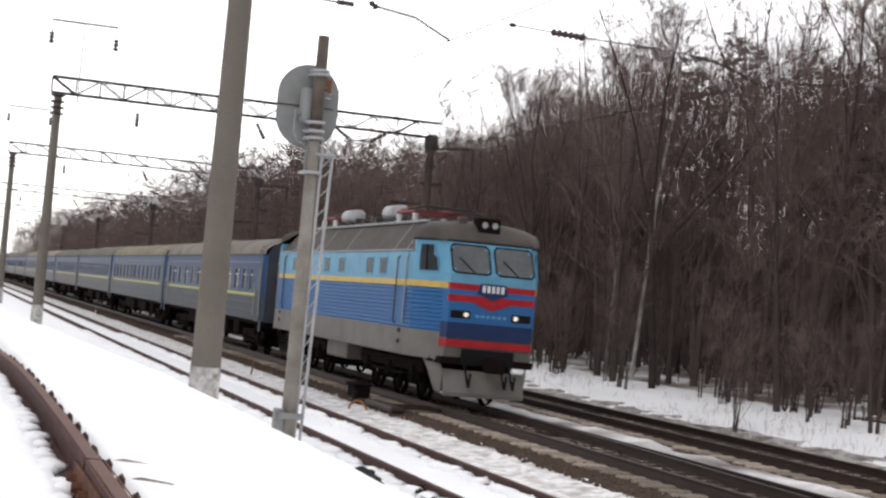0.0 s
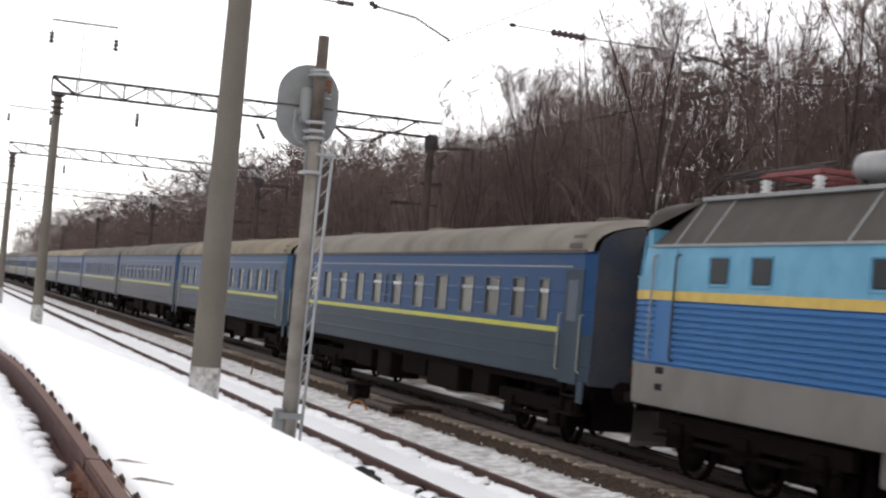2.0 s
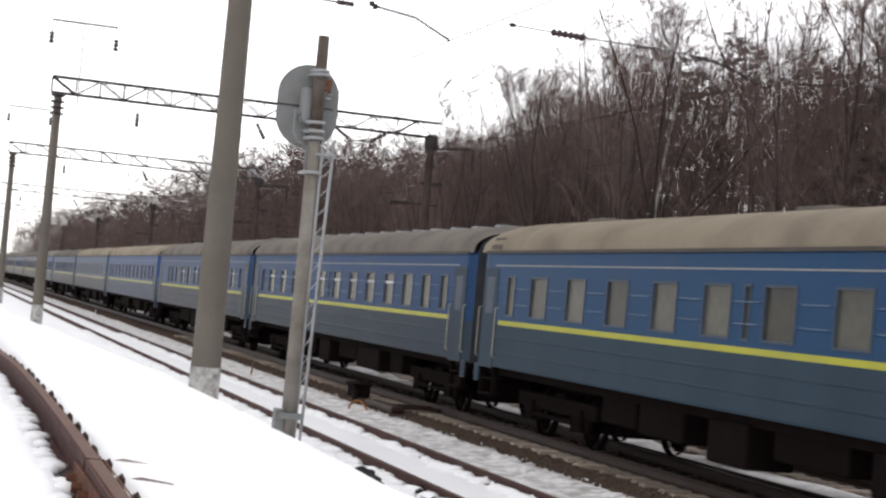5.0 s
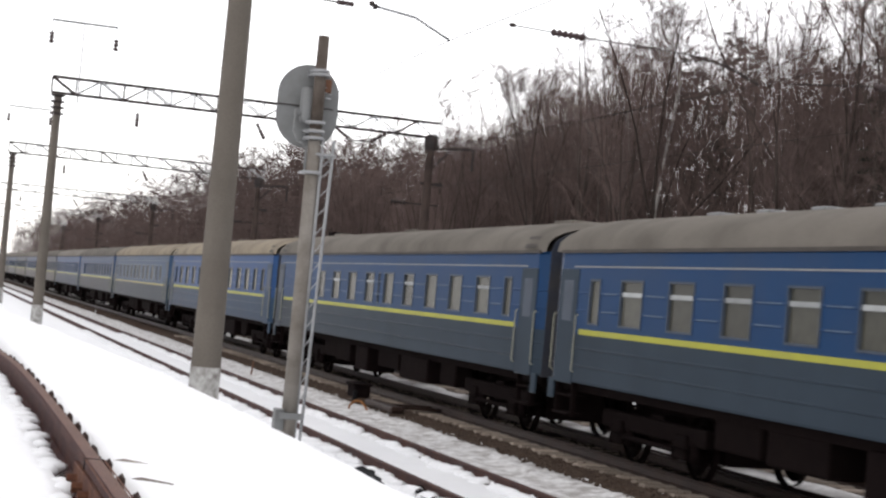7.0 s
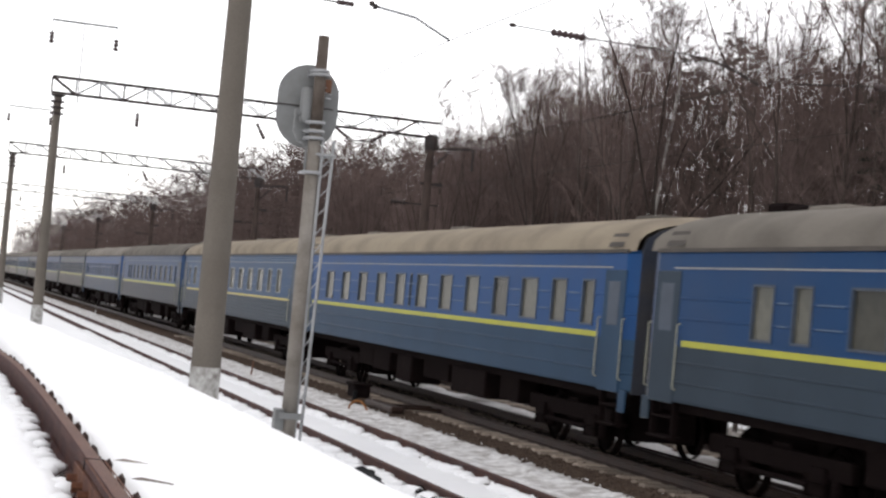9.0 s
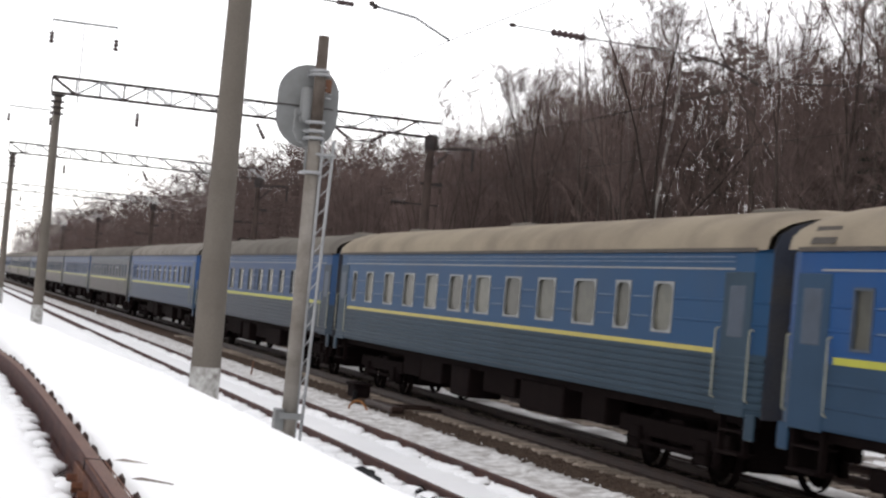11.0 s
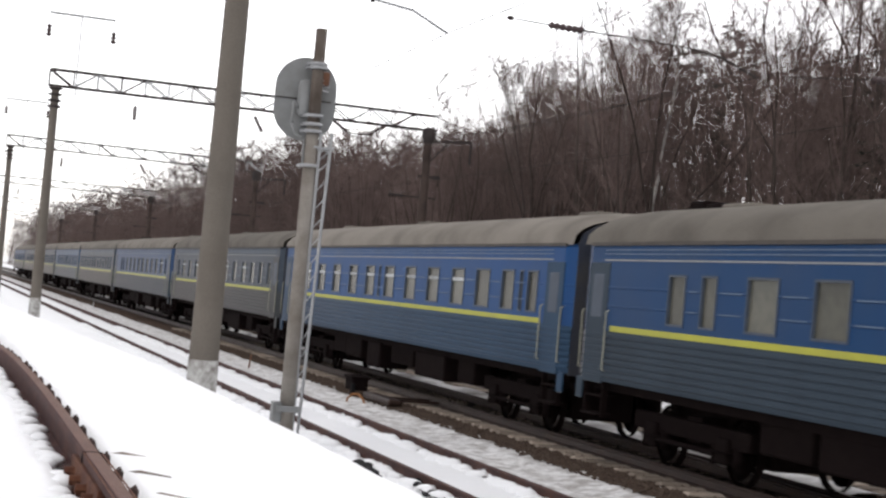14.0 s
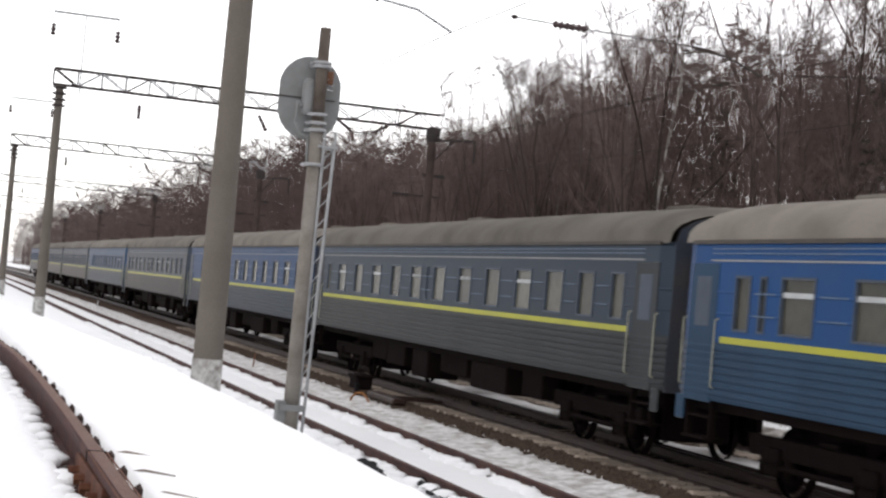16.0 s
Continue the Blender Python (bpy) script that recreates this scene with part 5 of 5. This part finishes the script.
# ---- the wood ----
def tree_mesh(name, seed, height, spread, n_limb, n_sub, n_twig, trunk_r, forks=1, material_trunk=None, low=0.3, thin=1.0, droop=0.0, leaders=4, material_twig=None):
    """A bare tree: tapered trunk, limbs, boughs and fine twigs."""
    rnd = random.Random(seed)
    verts, faces, mats = [], [], []

    def seg(p, q, r0, r1, n, mi):
        d = q - p
        if d.length < 1e-4:
            return
        a = d.orthogonal().normalized()
        b = d.normalized().cross(a)
        i0 = len(verts)
        ends = ((p, r0),) if r1 == 0 else ((p, r0), (q, r1))
        for c, r in ends:
            for k in range(n):
                t = 2 * math.pi * k / n
                verts.append(c + a * (math.cos(t) * r) + b * (math.sin(t) * r))
        if r1 == 0:
            verts.append(q.copy())
            for k in range(n):
                faces.append((i0 + k, i0 + (k + 1) % n, i0 + n)), mats.append(mi)
        else:
            for k in range(n):
                faces.append((i0 + k, i0 + (k + 1) % n, i0 + n + (k + 1) % n, i0 + n + k)), mats.append(mi)

    def limb(p, d, length, r, steps, wander, up):
        pts = [p]
        for k in range(steps):
            d = (d + Vector((rnd.gauss(0, wander), rnd.gauss(0, wander), rnd.gauss(0, wander) + up))).normalized()
            pts.append(pts[-1] + d * (length / steps))
        return pts

    def skin(pts, r0, r1, n, mi):
        m = len(pts) - 1
        for k in range(m):
            seg(pts[k], pts[k + 1], r0 + (r1 - r0) * k / m, r0 + (r1 - r0) * (k + 1) / m if k < m - 1 or r1 > 0 else 0, n, mi)

    # each stem rises to its fork, then parts into leaders that spread and climb
    stems = []
    for f in range(forks):
        d = Vector((rnd.gauss(0, 0.03 + 0.05 * (forks > 1)), rnd.gauss(0, 0.03 + 0.05 * (forks > 1)), 1)).normalized()
        foot = Vector((rnd.uniform(-.15, .15) * (forks > 1), rnd.uniform(-.15, .15) * (forks > 1), -0.3))
        split = height * rnd.uniform(low, low + 0.2)
        pts = limb(foot, d, split, trunk_r, 5, 0.025, 0.03)
        skin(pts, trunk_r, trunk_r * 0.62, 7, 0)
        turn = rnd.uniform(0, 6.28)
        many = leaders if forks == 1 else max(2, leaders - 2)
        for g in range(many):
            az = turn + 6.28 * g / many + rnd.gauss(0, 0.3)
            tilt = rnd.uniform(0.16, 0.5) if g else 0.08
            start = pts[-1] if g < 2 else pts[3].lerp(pts[-1], rnd.random())
            ld = Vector((math.cos(az) * tilt, math.sin(az) * tilt, 1)).normalized()
            lp = limb(start, ld, (height - split) * rnd.uniform(0.8, 1.02), 0.1, 9, 0.08, 0.02)
            skin(lp, trunk_r * (0.5 if not g else 0.34), 0.008, 5, 0)
            stems.append(lp)
    for i in range(n_limb):
        pts = rnd.choice(stems)
        t = 0.04 + 0.93 * ((i + rnd.random()) / n_limb)
        k = min(int(t * 9), 8)
        p = pts[k].lerp(pts[k + 1], t * 9 - k)
        az = rnd.uniform(0, 2 * math.pi)
        rise = rnd.uniform(0.4, 1.8)
        d = Vector((math.cos(az), math.sin(az), rise)).normalized()
        ln = spread * (0.8 - 0.5 * t) * rnd.uniform(0.55, 1.15)
        r = max(0.010, trunk_r * 0.16 * (1.05 - t) + 0.006)
        lp = limb(p, d, ln, r, 4, 0.15, 0.07)
        skin(lp, r, r * 0.3, 4, 1)
        for j in range(n_sub):
            u = rnd.uniform(0.2, 1.0)
            kk = min(int(u * 4), 3)
            q = lp[kk].lerp(lp[kk + 1], u * 4 - kk)
            d2 = ((lp[kk + 1] - lp[kk]).normalized() + Vector((rnd.gauss(0, 0.6), rnd.gauss(0, 0.6), rnd.gauss(0.08, 0.45)))).normalized()
            l2 = ln * rnd.uniform(0.25, 0.6)
            sp = limb(q, d2, l2, 0.01, 2, 0.2, 0.08 - droop)
            r2 = 0.0068 * thin
            skin(sp, r2, r2 * 0.6, 3, 1)
            for w in range(n_twig):
                u2 = rnd.random()
                kk2 = min(int(u2 * 2), 1)
                q2 = sp[kk2].lerp(sp[kk2 + 1], u2 * 2 - kk2)
                d3 = (d2 + Vector((rnd.gauss(0, 0.7), rnd.gauss(0, 0.7), rnd.gauss(0.1, 0.5) - droop * 3))).normalized()
                seg(q2, q2 + d3 * rnd.uniform(0.35, 1.1), 0.0045 * thin, 0, 3, 1)
    out = []
    vs = np.array([tuple(v) for v in verts])
    for mi, m, nm in ((0, material_trunk or BARK, "trunk"), (1, material_twig or TWIG, "crown")):
        sel = [f for f, k in zip(faces, mats) if k == mi]
        used = sorted({i for f in sel for i in f})
        number = {v: i for i, v in enumerate(used)}
        me = bpy.data.meshes.new(nm)
        me.from_pydata(vs[used].tolist(), [], [tuple(number[i] for i in f) for f in sel])
        me.materials.append(m)
        me.update()
        out.append(me)
    return out


TREES = [
    tree_mesh("bare_tree", 11, 15.0, 4.4, 46, 8, 4, 0.15, 1, None, 0.3, 1.0, 0.0, 5),
    tree_mesh("bare_tree", 12, 16.0, 4.0, 46, 8, 4, 0.13, 1, None, 0.35, 1.0, 0.0, 4),
    tree_mesh("bare_tree", 13, 14.5, 4.8, 46, 8, 4, 0.14, 2, None, 0.2, 1.0, 0.0, 5),
    tree_mesh("bare_tree", 14, 15.5, 3.6, 44, 8, 4, 0.11, 1, None, 0.3, 1.0, 0.0, 3),
    tree_mesh("bare_tree", 15, 13.5, 4.0, 46, 8, 4, 0.11, 3, None, 0.15, 1.0, 0.0, 4),
]
TWIG_PALE = mat("pale_birch_twigs", (0.235, 0.195, 0.18), 0.95, 0, 0.2, 0.4, 20, 0, (0.15, 0.12, 0.11), 0.7, 0.2, 0.05)
BIRCHES = [tree_mesh("birch", 21, 15.5, 3.8, 46, 9, 7, 0.10, 1, BIRCH, 0.45, 0.8, 0.08, 3, TWIG_PALE), tree_mesh("birch", 22, 14.5, 3.6, 46, 9, 7, 0.09, 1, BIRCH, 0.5, 0.8, 0.1, 3, TWIG_PALE)]
BIRCH_WHITE = mat("white_birch_bark", (0.50, 0.48, 0.45), 0.9, 0, 0.15, 1.2, 7, 0.2, (0.06, 0.05, 0.045), 0.95)
WHITE_BIRCH = tree_mesh("birch", 25, 14.5, 2.8, 36, 9, 6, 0.085, 1, BIRCH_WHITE, 0.6, 0.9, 0.1, 2)
BUSHES = [tree_mesh("bush", 31, 3.6, 1.6, 12, 5, 4, 0.035, 4, None, 0.1), tree_mesh("bush", 32, 2.6, 1.4, 10, 5, 4, 0.03, 5, None, 0.08), tree_mesh("sapling", 33, 6.5, 1.8, 16, 5, 4, 0.05, 2, None, 0.15)]


def plant(name, me, x, y, label, category, group, size=1.0):
    ob = new(name)
    for m in me:
        shared("stem" if m.name.startswith("trunk") and name == "bush" else m.name.split(".")[0], m, ob)
    ob.matrix_basis = Matrix.Translation((x, y, ground_z(x, y))) @ Matrix.Rotation(random.uniform(0, 6.28), 4, "Z") @ Matrix.Diagonal((size, size, size * random.uniform(0.95, 1.05), 1))
    return tagged(ob, label, category, group)


def rise(x, y):
    """Taller trees near by, a lower wood farther along."""
    return float(np.interp(y, (30, 55, 70, 79, 95, 130), (0.98, 1.03, 0.98, 0.78, 0.82, 1.02))) + 0.006 * (x - 24)


random.seed(5)
for row, (x0, x1, step) in enumerate(((22.6, 24.5, 3.6), (24.5, 27.5, 3.0), (27.5, 31, 3.6))):
    y = 26.0 + row * 2
    while y < 108:
        y += step * random.uniform(0.55, 1.45)
        x = random.uniform(x0, x1)
        if row and x / y > 0.43 and random.random() < 0.4:
            continue
        if random.random() < 0.05:
            plant("birch", random.choice(BIRCHES), x, y, "slender leafless birch with white bark", "tree", "trees of the wood", random.uniform(0.85, 1.0) * rise(x, y))
        else:
            plant("bare_tree", random.choice(TREES), x, y, "leafless grey-brown deciduous tree at the wood's edge", "tree", "trees of the wood", random.uniform(0.8, 1.0) * rise(x, y))
for x, y in ((26.0, 76.0), (28.0, 79.0), (32.0, 50.0), (33.5, 55.5), (31.0, 61.0), (34.0, 63.0), (30.5, 52.5), (33.0, 47.0), (35.0, 58.0), (29.0, 39.0), (31.5, 42.5), (28.2, 34.5), (30.2, 36.5), (26.5, 33.0), (27.0, 73.0), (27.5, 70.0), (26.5, 67.0), (28.5, 66.0), (27.0, 63.0), (29.0, 61.0), (25.5, 52.0), (26.2, 47.0), (25.0, 43.5), (27.2, 40.5), (26.0, 37.5), (28.5, 49.5), (29.5, 44.5), (30.0, 55.0)):
    plant("bare_tree", random.choice(TREES), x, y, "leafless grey-brown deciduous tree at the wood's edge", "tree", "trees of the wood", random.uniform(0.98, 1.06) * (0.94 if y > 69 else 1.0))
for x, y in ((26.5, 74.5), (28.0, 77.0), (27.0, 71.5), (29.5, 80.0), (27.8, 75.5)):
    plant("birch", BIRCHES[int(x * 2) % 2], x, y, "tall leafless birch with a pale drooping crown", "tree", "trees of the wood", random.uniform(0.92, 1.04))
plant("birch", WHITE_BIRCH, 24.5, 55.3, "birch with a bright white trunk among dark trees", "tree", "trees of the wood", 0.95)
for k in range(85):
    y = 24 + 110 * random.random() ** 1.3
    x = random.uniform(21.8, 28)
    plant("bush", random.choice(BUSHES), x, y, "leafless brown shrub in the snow under the trees", "shrub", "undergrowth shrubs", random.uniform(0.7, 1.25))
for k in range(34):
    plant("bush", random.choice(BUSHES), random.uniform(21.4, 24.5), 27 + 45 * random.random(), "leafless brown shrub in the snow under the trees", "shrub", "undergrowth shrubs", random.uniform(0.45, 0.95))
plant("bush", BUSHES[0], 19.4, 37.2, "small dark bare shrub beside the far track", "shrub", "", 0.6)
plant("bush", BUSHES[2], 19.6, 37.5, "small twin-stemmed bare shrub beside the far track", "shrub", "", 0.55)


def pine(x, y, h, label):
    e = thing("pine_tree", label, "tree", pose(x, y, ground_z(x, y)), "pines in the wood")
    bm = B()
    tube(bm, (0, 0, -0.3), (0.1, 0, h * 0.95), 0.17, 0.04, 8)
    part("trunk", bm, BARK, e)
    verts, faces = [], []
    rnd = random.Random(int(x * 10 + y))
    for k in range(150):
        t = rnd.uniform(0.45, 1.0)
        az, r = rnd.uniform(0, 6.28), rnd.uniform(0.2, 1.0) * 2.6 * (1.15 - t) ** 0.6
        c = Vector((math.cos(az) * r, math.sin(az) * r, h * t + rnd.gauss(0, 0.15)))
        for j in range(26):
            d = Vector((rnd.gauss(0, 1), rnd.gauss(0, 1), rnd.gauss(0.2, 0.5))).normalized()
            q = c + d * rnd.uniform(0.12, 0.42)
            sd = d.orthogonal().normalized() * 0.035
            i = len(verts)
            verts.extend((c + d * 0.03 - sd, c + d * 0.03 + sd, q)), faces.append((i, i + 1, i + 2))
    me = bpy.data.meshes.new("crown")
    me.from_pydata([tuple(v) for v in verts], [], faces)
    me.materials.append(PINE)
    shared("crown", me, e)["label"] = "dark green needle clumps"
    return e


for x, y, h in ((29.5, 58.5, 13.5), (28.0, 44.0, 11.0), (33.0, 70.0, 14.5), (27.0, 39.5, 12.0)):
    pine(x, y, h, "dark pine among the bare trees")


def dead_grass():
    rng = np.random.default_rng(9)
    n = 5000
    x = 18.5 + 3.6 * rng.random(n) ** 1.4
    y = 22 + 70 * rng.random(n)
    keep = np.sin(y * 1.3 + 2 * x) + np.sin(y * 0.37) + rng.normal(0, 0.7, n) > 0.2
    verts, faces = [], []
    for a, b in zip(x[keep], y[keep]):
        z = ground_z(a, b)
        lean = rng.normal(0, 0.12, 2)
        h = rng.uniform(0.08, 0.38)
        i = len(verts)
        verts += [(a - 0.006, b, z - 0.02), (a + 0.006, b + 0.004, z - 0.02), (a, b - 0.007, z - 0.02), (a + lean[0], b + lean[1], z + h)]
        faces += [(i, i + 1, i + 3), (i + 1, i + 2, i + 3), (i + 2, i, i + 3)]
    me = bpy.data.meshes.new("dead_grass")
    me.from_pydata(verts, [], faces)
    me.materials.append(DRY_GRASS)
    return tagged(new("dead_grass", me), "dry brown grass stalks standing in old snow", "grass", kind="stuff")


DRY_GRASS = mat("dry_grass", (0.17, 0.125, 0.085), 0.95, 0, 0.3, 1.0, 20, 0, (0.09, 0.065, 0.05), 0.7, 0, 0.05)
dead_grass()


# the deeper and farther wood: one mass of thin stems and twigs
def far_wood():
    rng = np.random.default_rng(77)
    foots, tips, radii, sides, kinds = [], [], [], [], []

    def slivers(p, q, r, n, kind):
        """Pointed stems from p to q, n-sided, of material kind."""
        foots.append(p), tips.append(q), radii.append(np.broadcast_to(r, len(p)).astype(float))
        sides.append(n), kinds.append(kind)

    def floor_at(x, y):
        return np.interp(x, [p[0] for p in BANK], [p[1] for p in BANK])

    def grove(x, y, h, thick, limbs, twigs, crown, low):
        """Trees at x, y: a stem, rising limbs in a rounded crown, twigs on every limb."""
        n = len(x)
        base = np.stack((x, y, floor_at(x, y) - 0.2), 1)
        top = base + np.stack((rng.normal(0, 0.7, n), rng.normal(0, 0.7, n), h), 1)
        slivers(base, base + (top - base) * 0.9, rng.uniform(0.04, 0.09, n), 4, 1)
        t = rng.uniform(0, 1, (n, limbs)) ** 0.8 * (0.9 - low) + low
        p = base[:, None] + (top - base)[:, None] * t[..., None]
        az = rng.uniform(0, 6.283, (n, limbs))
        up = rng.uniform(-0.1, 1.1, (n, limbs))
        d = np.stack((np.cos(az), np.sin(az), up), -1)
        d /= np.linalg.norm(d, axis=-1, keepdims=True)
        ln = crown * rng.uniform(0.45, 1.1, (n, limbs)) * np.sqrt(np.clip(1.12 - t, 0.03, 1))
        q = p + d * ln[..., None]
        slivers(p.reshape(-1, 3), q.reshape(-1, 3), 0.016 * thick, 3, 1)
        u = rng.uniform(0.15, 1.0, (n, limbs, twigs))
        a = p[:, :, None] + (q - p)[:, :, None] * u[..., None]
        v = d[:, :, None] * 0.8 + rng.normal(0, 0.55, (n, limbs, twigs, 3))
        b = a + v * rng.uniform(0.35, 1.15, (n, limbs, twigs, 1))
        slivers(a.reshape(-1, 3), b.reshape(-1, 3), 0.0085 * thick, 2, 1)

    # along the line beyond the near trees
    n = 1500
    y = 112 + 420 * rng.random(n) ** 1.6
    x = rng.uniform(22.5, 58, n)
    h = rng.uniform(10.5, 14.0, n) + 0.08 * (x - 24) + np.interp(y, (60, 75, 110, 150), (2.5, -0.5, 0.5, 3.0))
    grove(x, y, h, 2.0, 20, 13, 4.0, 0.1)
    # behind the near trees
    n = 700
    y = rng.uniform(25, 190, n)
    x = rng.uniform(38, 66, n)
    lower = np.interp(x / y, (0.40, 0.46, 0.52), (0.0, 4.5, 5.5))
    h = rng.uniform(9.0, 12.0, n) - lower + np.interp(y, (60, 75, 110, 150), (0.5, -0.5, 0.5, 3.0))
    grove(x, y, h, 1.15, 22, 14, 3.4, 0.1)
    # a dense young thicket that closes the wood lower down
    n = 850
    x = rng.uniform(30, 58, n)
    slope = rng.uniform(0.30, 0.65, n)
    grove(x, x / slope, np.interp(slope, (0.38, 0.47, 0.52, 0.60, 0.64), (10.5, 8.4, 6.0, 6.0, 7.2)) * rng.uniform(0.72, 1.05, n), 1.5, 18, 10, 3.0, 0.05)
    # fine hazy crowns behind the trees of the edge, the tallest where the wood stands on higher ground
    n = 300
    x = rng.uniform(28, 38, n)
    slope = 0.31 + 0.34 * rng.random(n) ** 2.1
    y = x / slope
    tall = np.interp(slope, (0.31, 0.35, 0.375, 0.42, 0.445, 0.50, 0.545, 0.65), (0.112, 0.118, 0.148, 0.174, 0.186, 0.178, 0.196, 0.20))
    grove(x, y, (0.293 * x + 0.956 * y) * tall * rng.uniform(0.76, 1.0, n) + 1.8, 1.0, 28, 15, 3.6, 0.25)
    # fan-shaped crowns behind the nearest trees
    y = rng.uniform(56, 84, 9)
    x = y * (0.572 + 0.007 * np.arange(9))
    grove(x, y, rng.uniform(12.0, 15.0, 9), 1.0, 40, 14, 4.2, 0.3)
    # saplings and brush
    n = 10000
    x, y = 25 + 42 * rng.random(n), 24 + 560 * rng.random(n) ** 1.5
    x[6000:], y[6000:] = 34 + 34 * rng.random(4000), 36 + 110 * rng.random(4000)
    base = np.stack((x, y, floor_at(x, y) - 0.1), 1)
    far = 1 + y / 260
    rise_by = np.stack((rng.normal(0, 0.9, n), rng.normal(0, 0.9, n), rng.uniform(2.0, 8.0, n) + 3.0 * (y > 120)), 1)
    slivers(base, base + rise_by, rng.uniform(0.012, 0.03, n) * far, 3, 1)
    for k in range(10):
        u = rng.uniform(0.15, 0.95, (n, 1))
        v = rng.normal(0, 0.6, (n, 3)) + (0, 0, 0.45)
        slivers(base + rise_by * u, base + rise_by * u + v, 0.009 * far, 2, 1)
    verts, faces, mats, at = [], [], [], 0
    for p, q, r, m, kind in zip(foots, tips, radii, sides, kinds):
        d = q - p
        d = d / np.maximum(np.linalg.norm(d, axis=1, keepdims=True), 1e-6)
        a = np.cross(d, rng.normal(0, 1, d.shape))
        a /= np.maximum(np.linalg.norm(a, axis=1, keepdims=True), 1e-6)
        b = np.cross(d, a)
        ring = [p + (a * math.cos(6.2832 * k / m) + b * math.sin(6.2832 * k / m)) * r[:, None] for k in range(m)]
        verts.append(np.stack(ring + [q], 1).reshape(-1, 3))
        first = at + np.arange(len(p)) * (m + 1)
        for k in range(m if m > 2 else 1):
            faces.append(np.stack((first + k, first + (k + 1) % m, first + m), 1))
            mats.append(np.full(len(p), kind))
        at += len(p) * (m + 1)
    me = bpy.data.meshes.new("far_wood")
    verts, faces = np.concatenate(verts), np.concatenate(faces)
    me.vertices.add(len(verts)), me.loops.add(faces.size), me.polygons.add(len(faces))
    me.vertices.foreach_set("co", verts.ravel())
    me.loops.foreach_set("vertex_index", faces.ravel())
    me.polygons.foreach_set("loop_start", np.arange(len(faces)) * 3)
    me.polygons.foreach_set("loop_total", np.full(len(faces), 3))
    me.materials.append(BARK)
    me.materials.append(TWIG)
    me.polygons.foreach_set("material_index", np.concatenate(mats))
    me.update(calc_edges=True)
    me.validate()
    return tagged(new("far_wood", me), "dense brown leafless wood along the railway", "wood", kind="stuff")


far_wood()
# brushwood in the wood's shade
bf = ground_part("forest_floor", np.arange(24.5, 68, 1.2), sorted({*np.arange(-20, 120, 2.0), *np.arange(120, 700, 12)}), FLOOR, 0.02, 0.12, 0.5)
tagged(bf, "patchy snow and brown leaf litter under the trees", "ground", kind="structure")


# ---- what moves ----
LAG = ((0.0, 0.05), (1.0, -0.15), (2.0, 0.1), (3.0, 0.05), (4.0, 0.05), (6.5, 0.05), (7.5, -0.2), (9.0, -0.15), (11.5, -0.38), (12.0, -0.24), (12.5, -0.36), (13.2, -0.1), (14.0, 0.0), (15.5, 0.25), (16.0, 0.2))


def motions():
    """The train rolls by at an almost even speed; LAG is how far it falls behind it, in metres."""
    for ob, y8 in [(loco, LOCO_Y8)] + coaches:
        walk(ob, [(t, pose(RAIL_X, y8 + lag - SPEED * (t - 8.0), 0)) for t, lag in LAG])


motions()
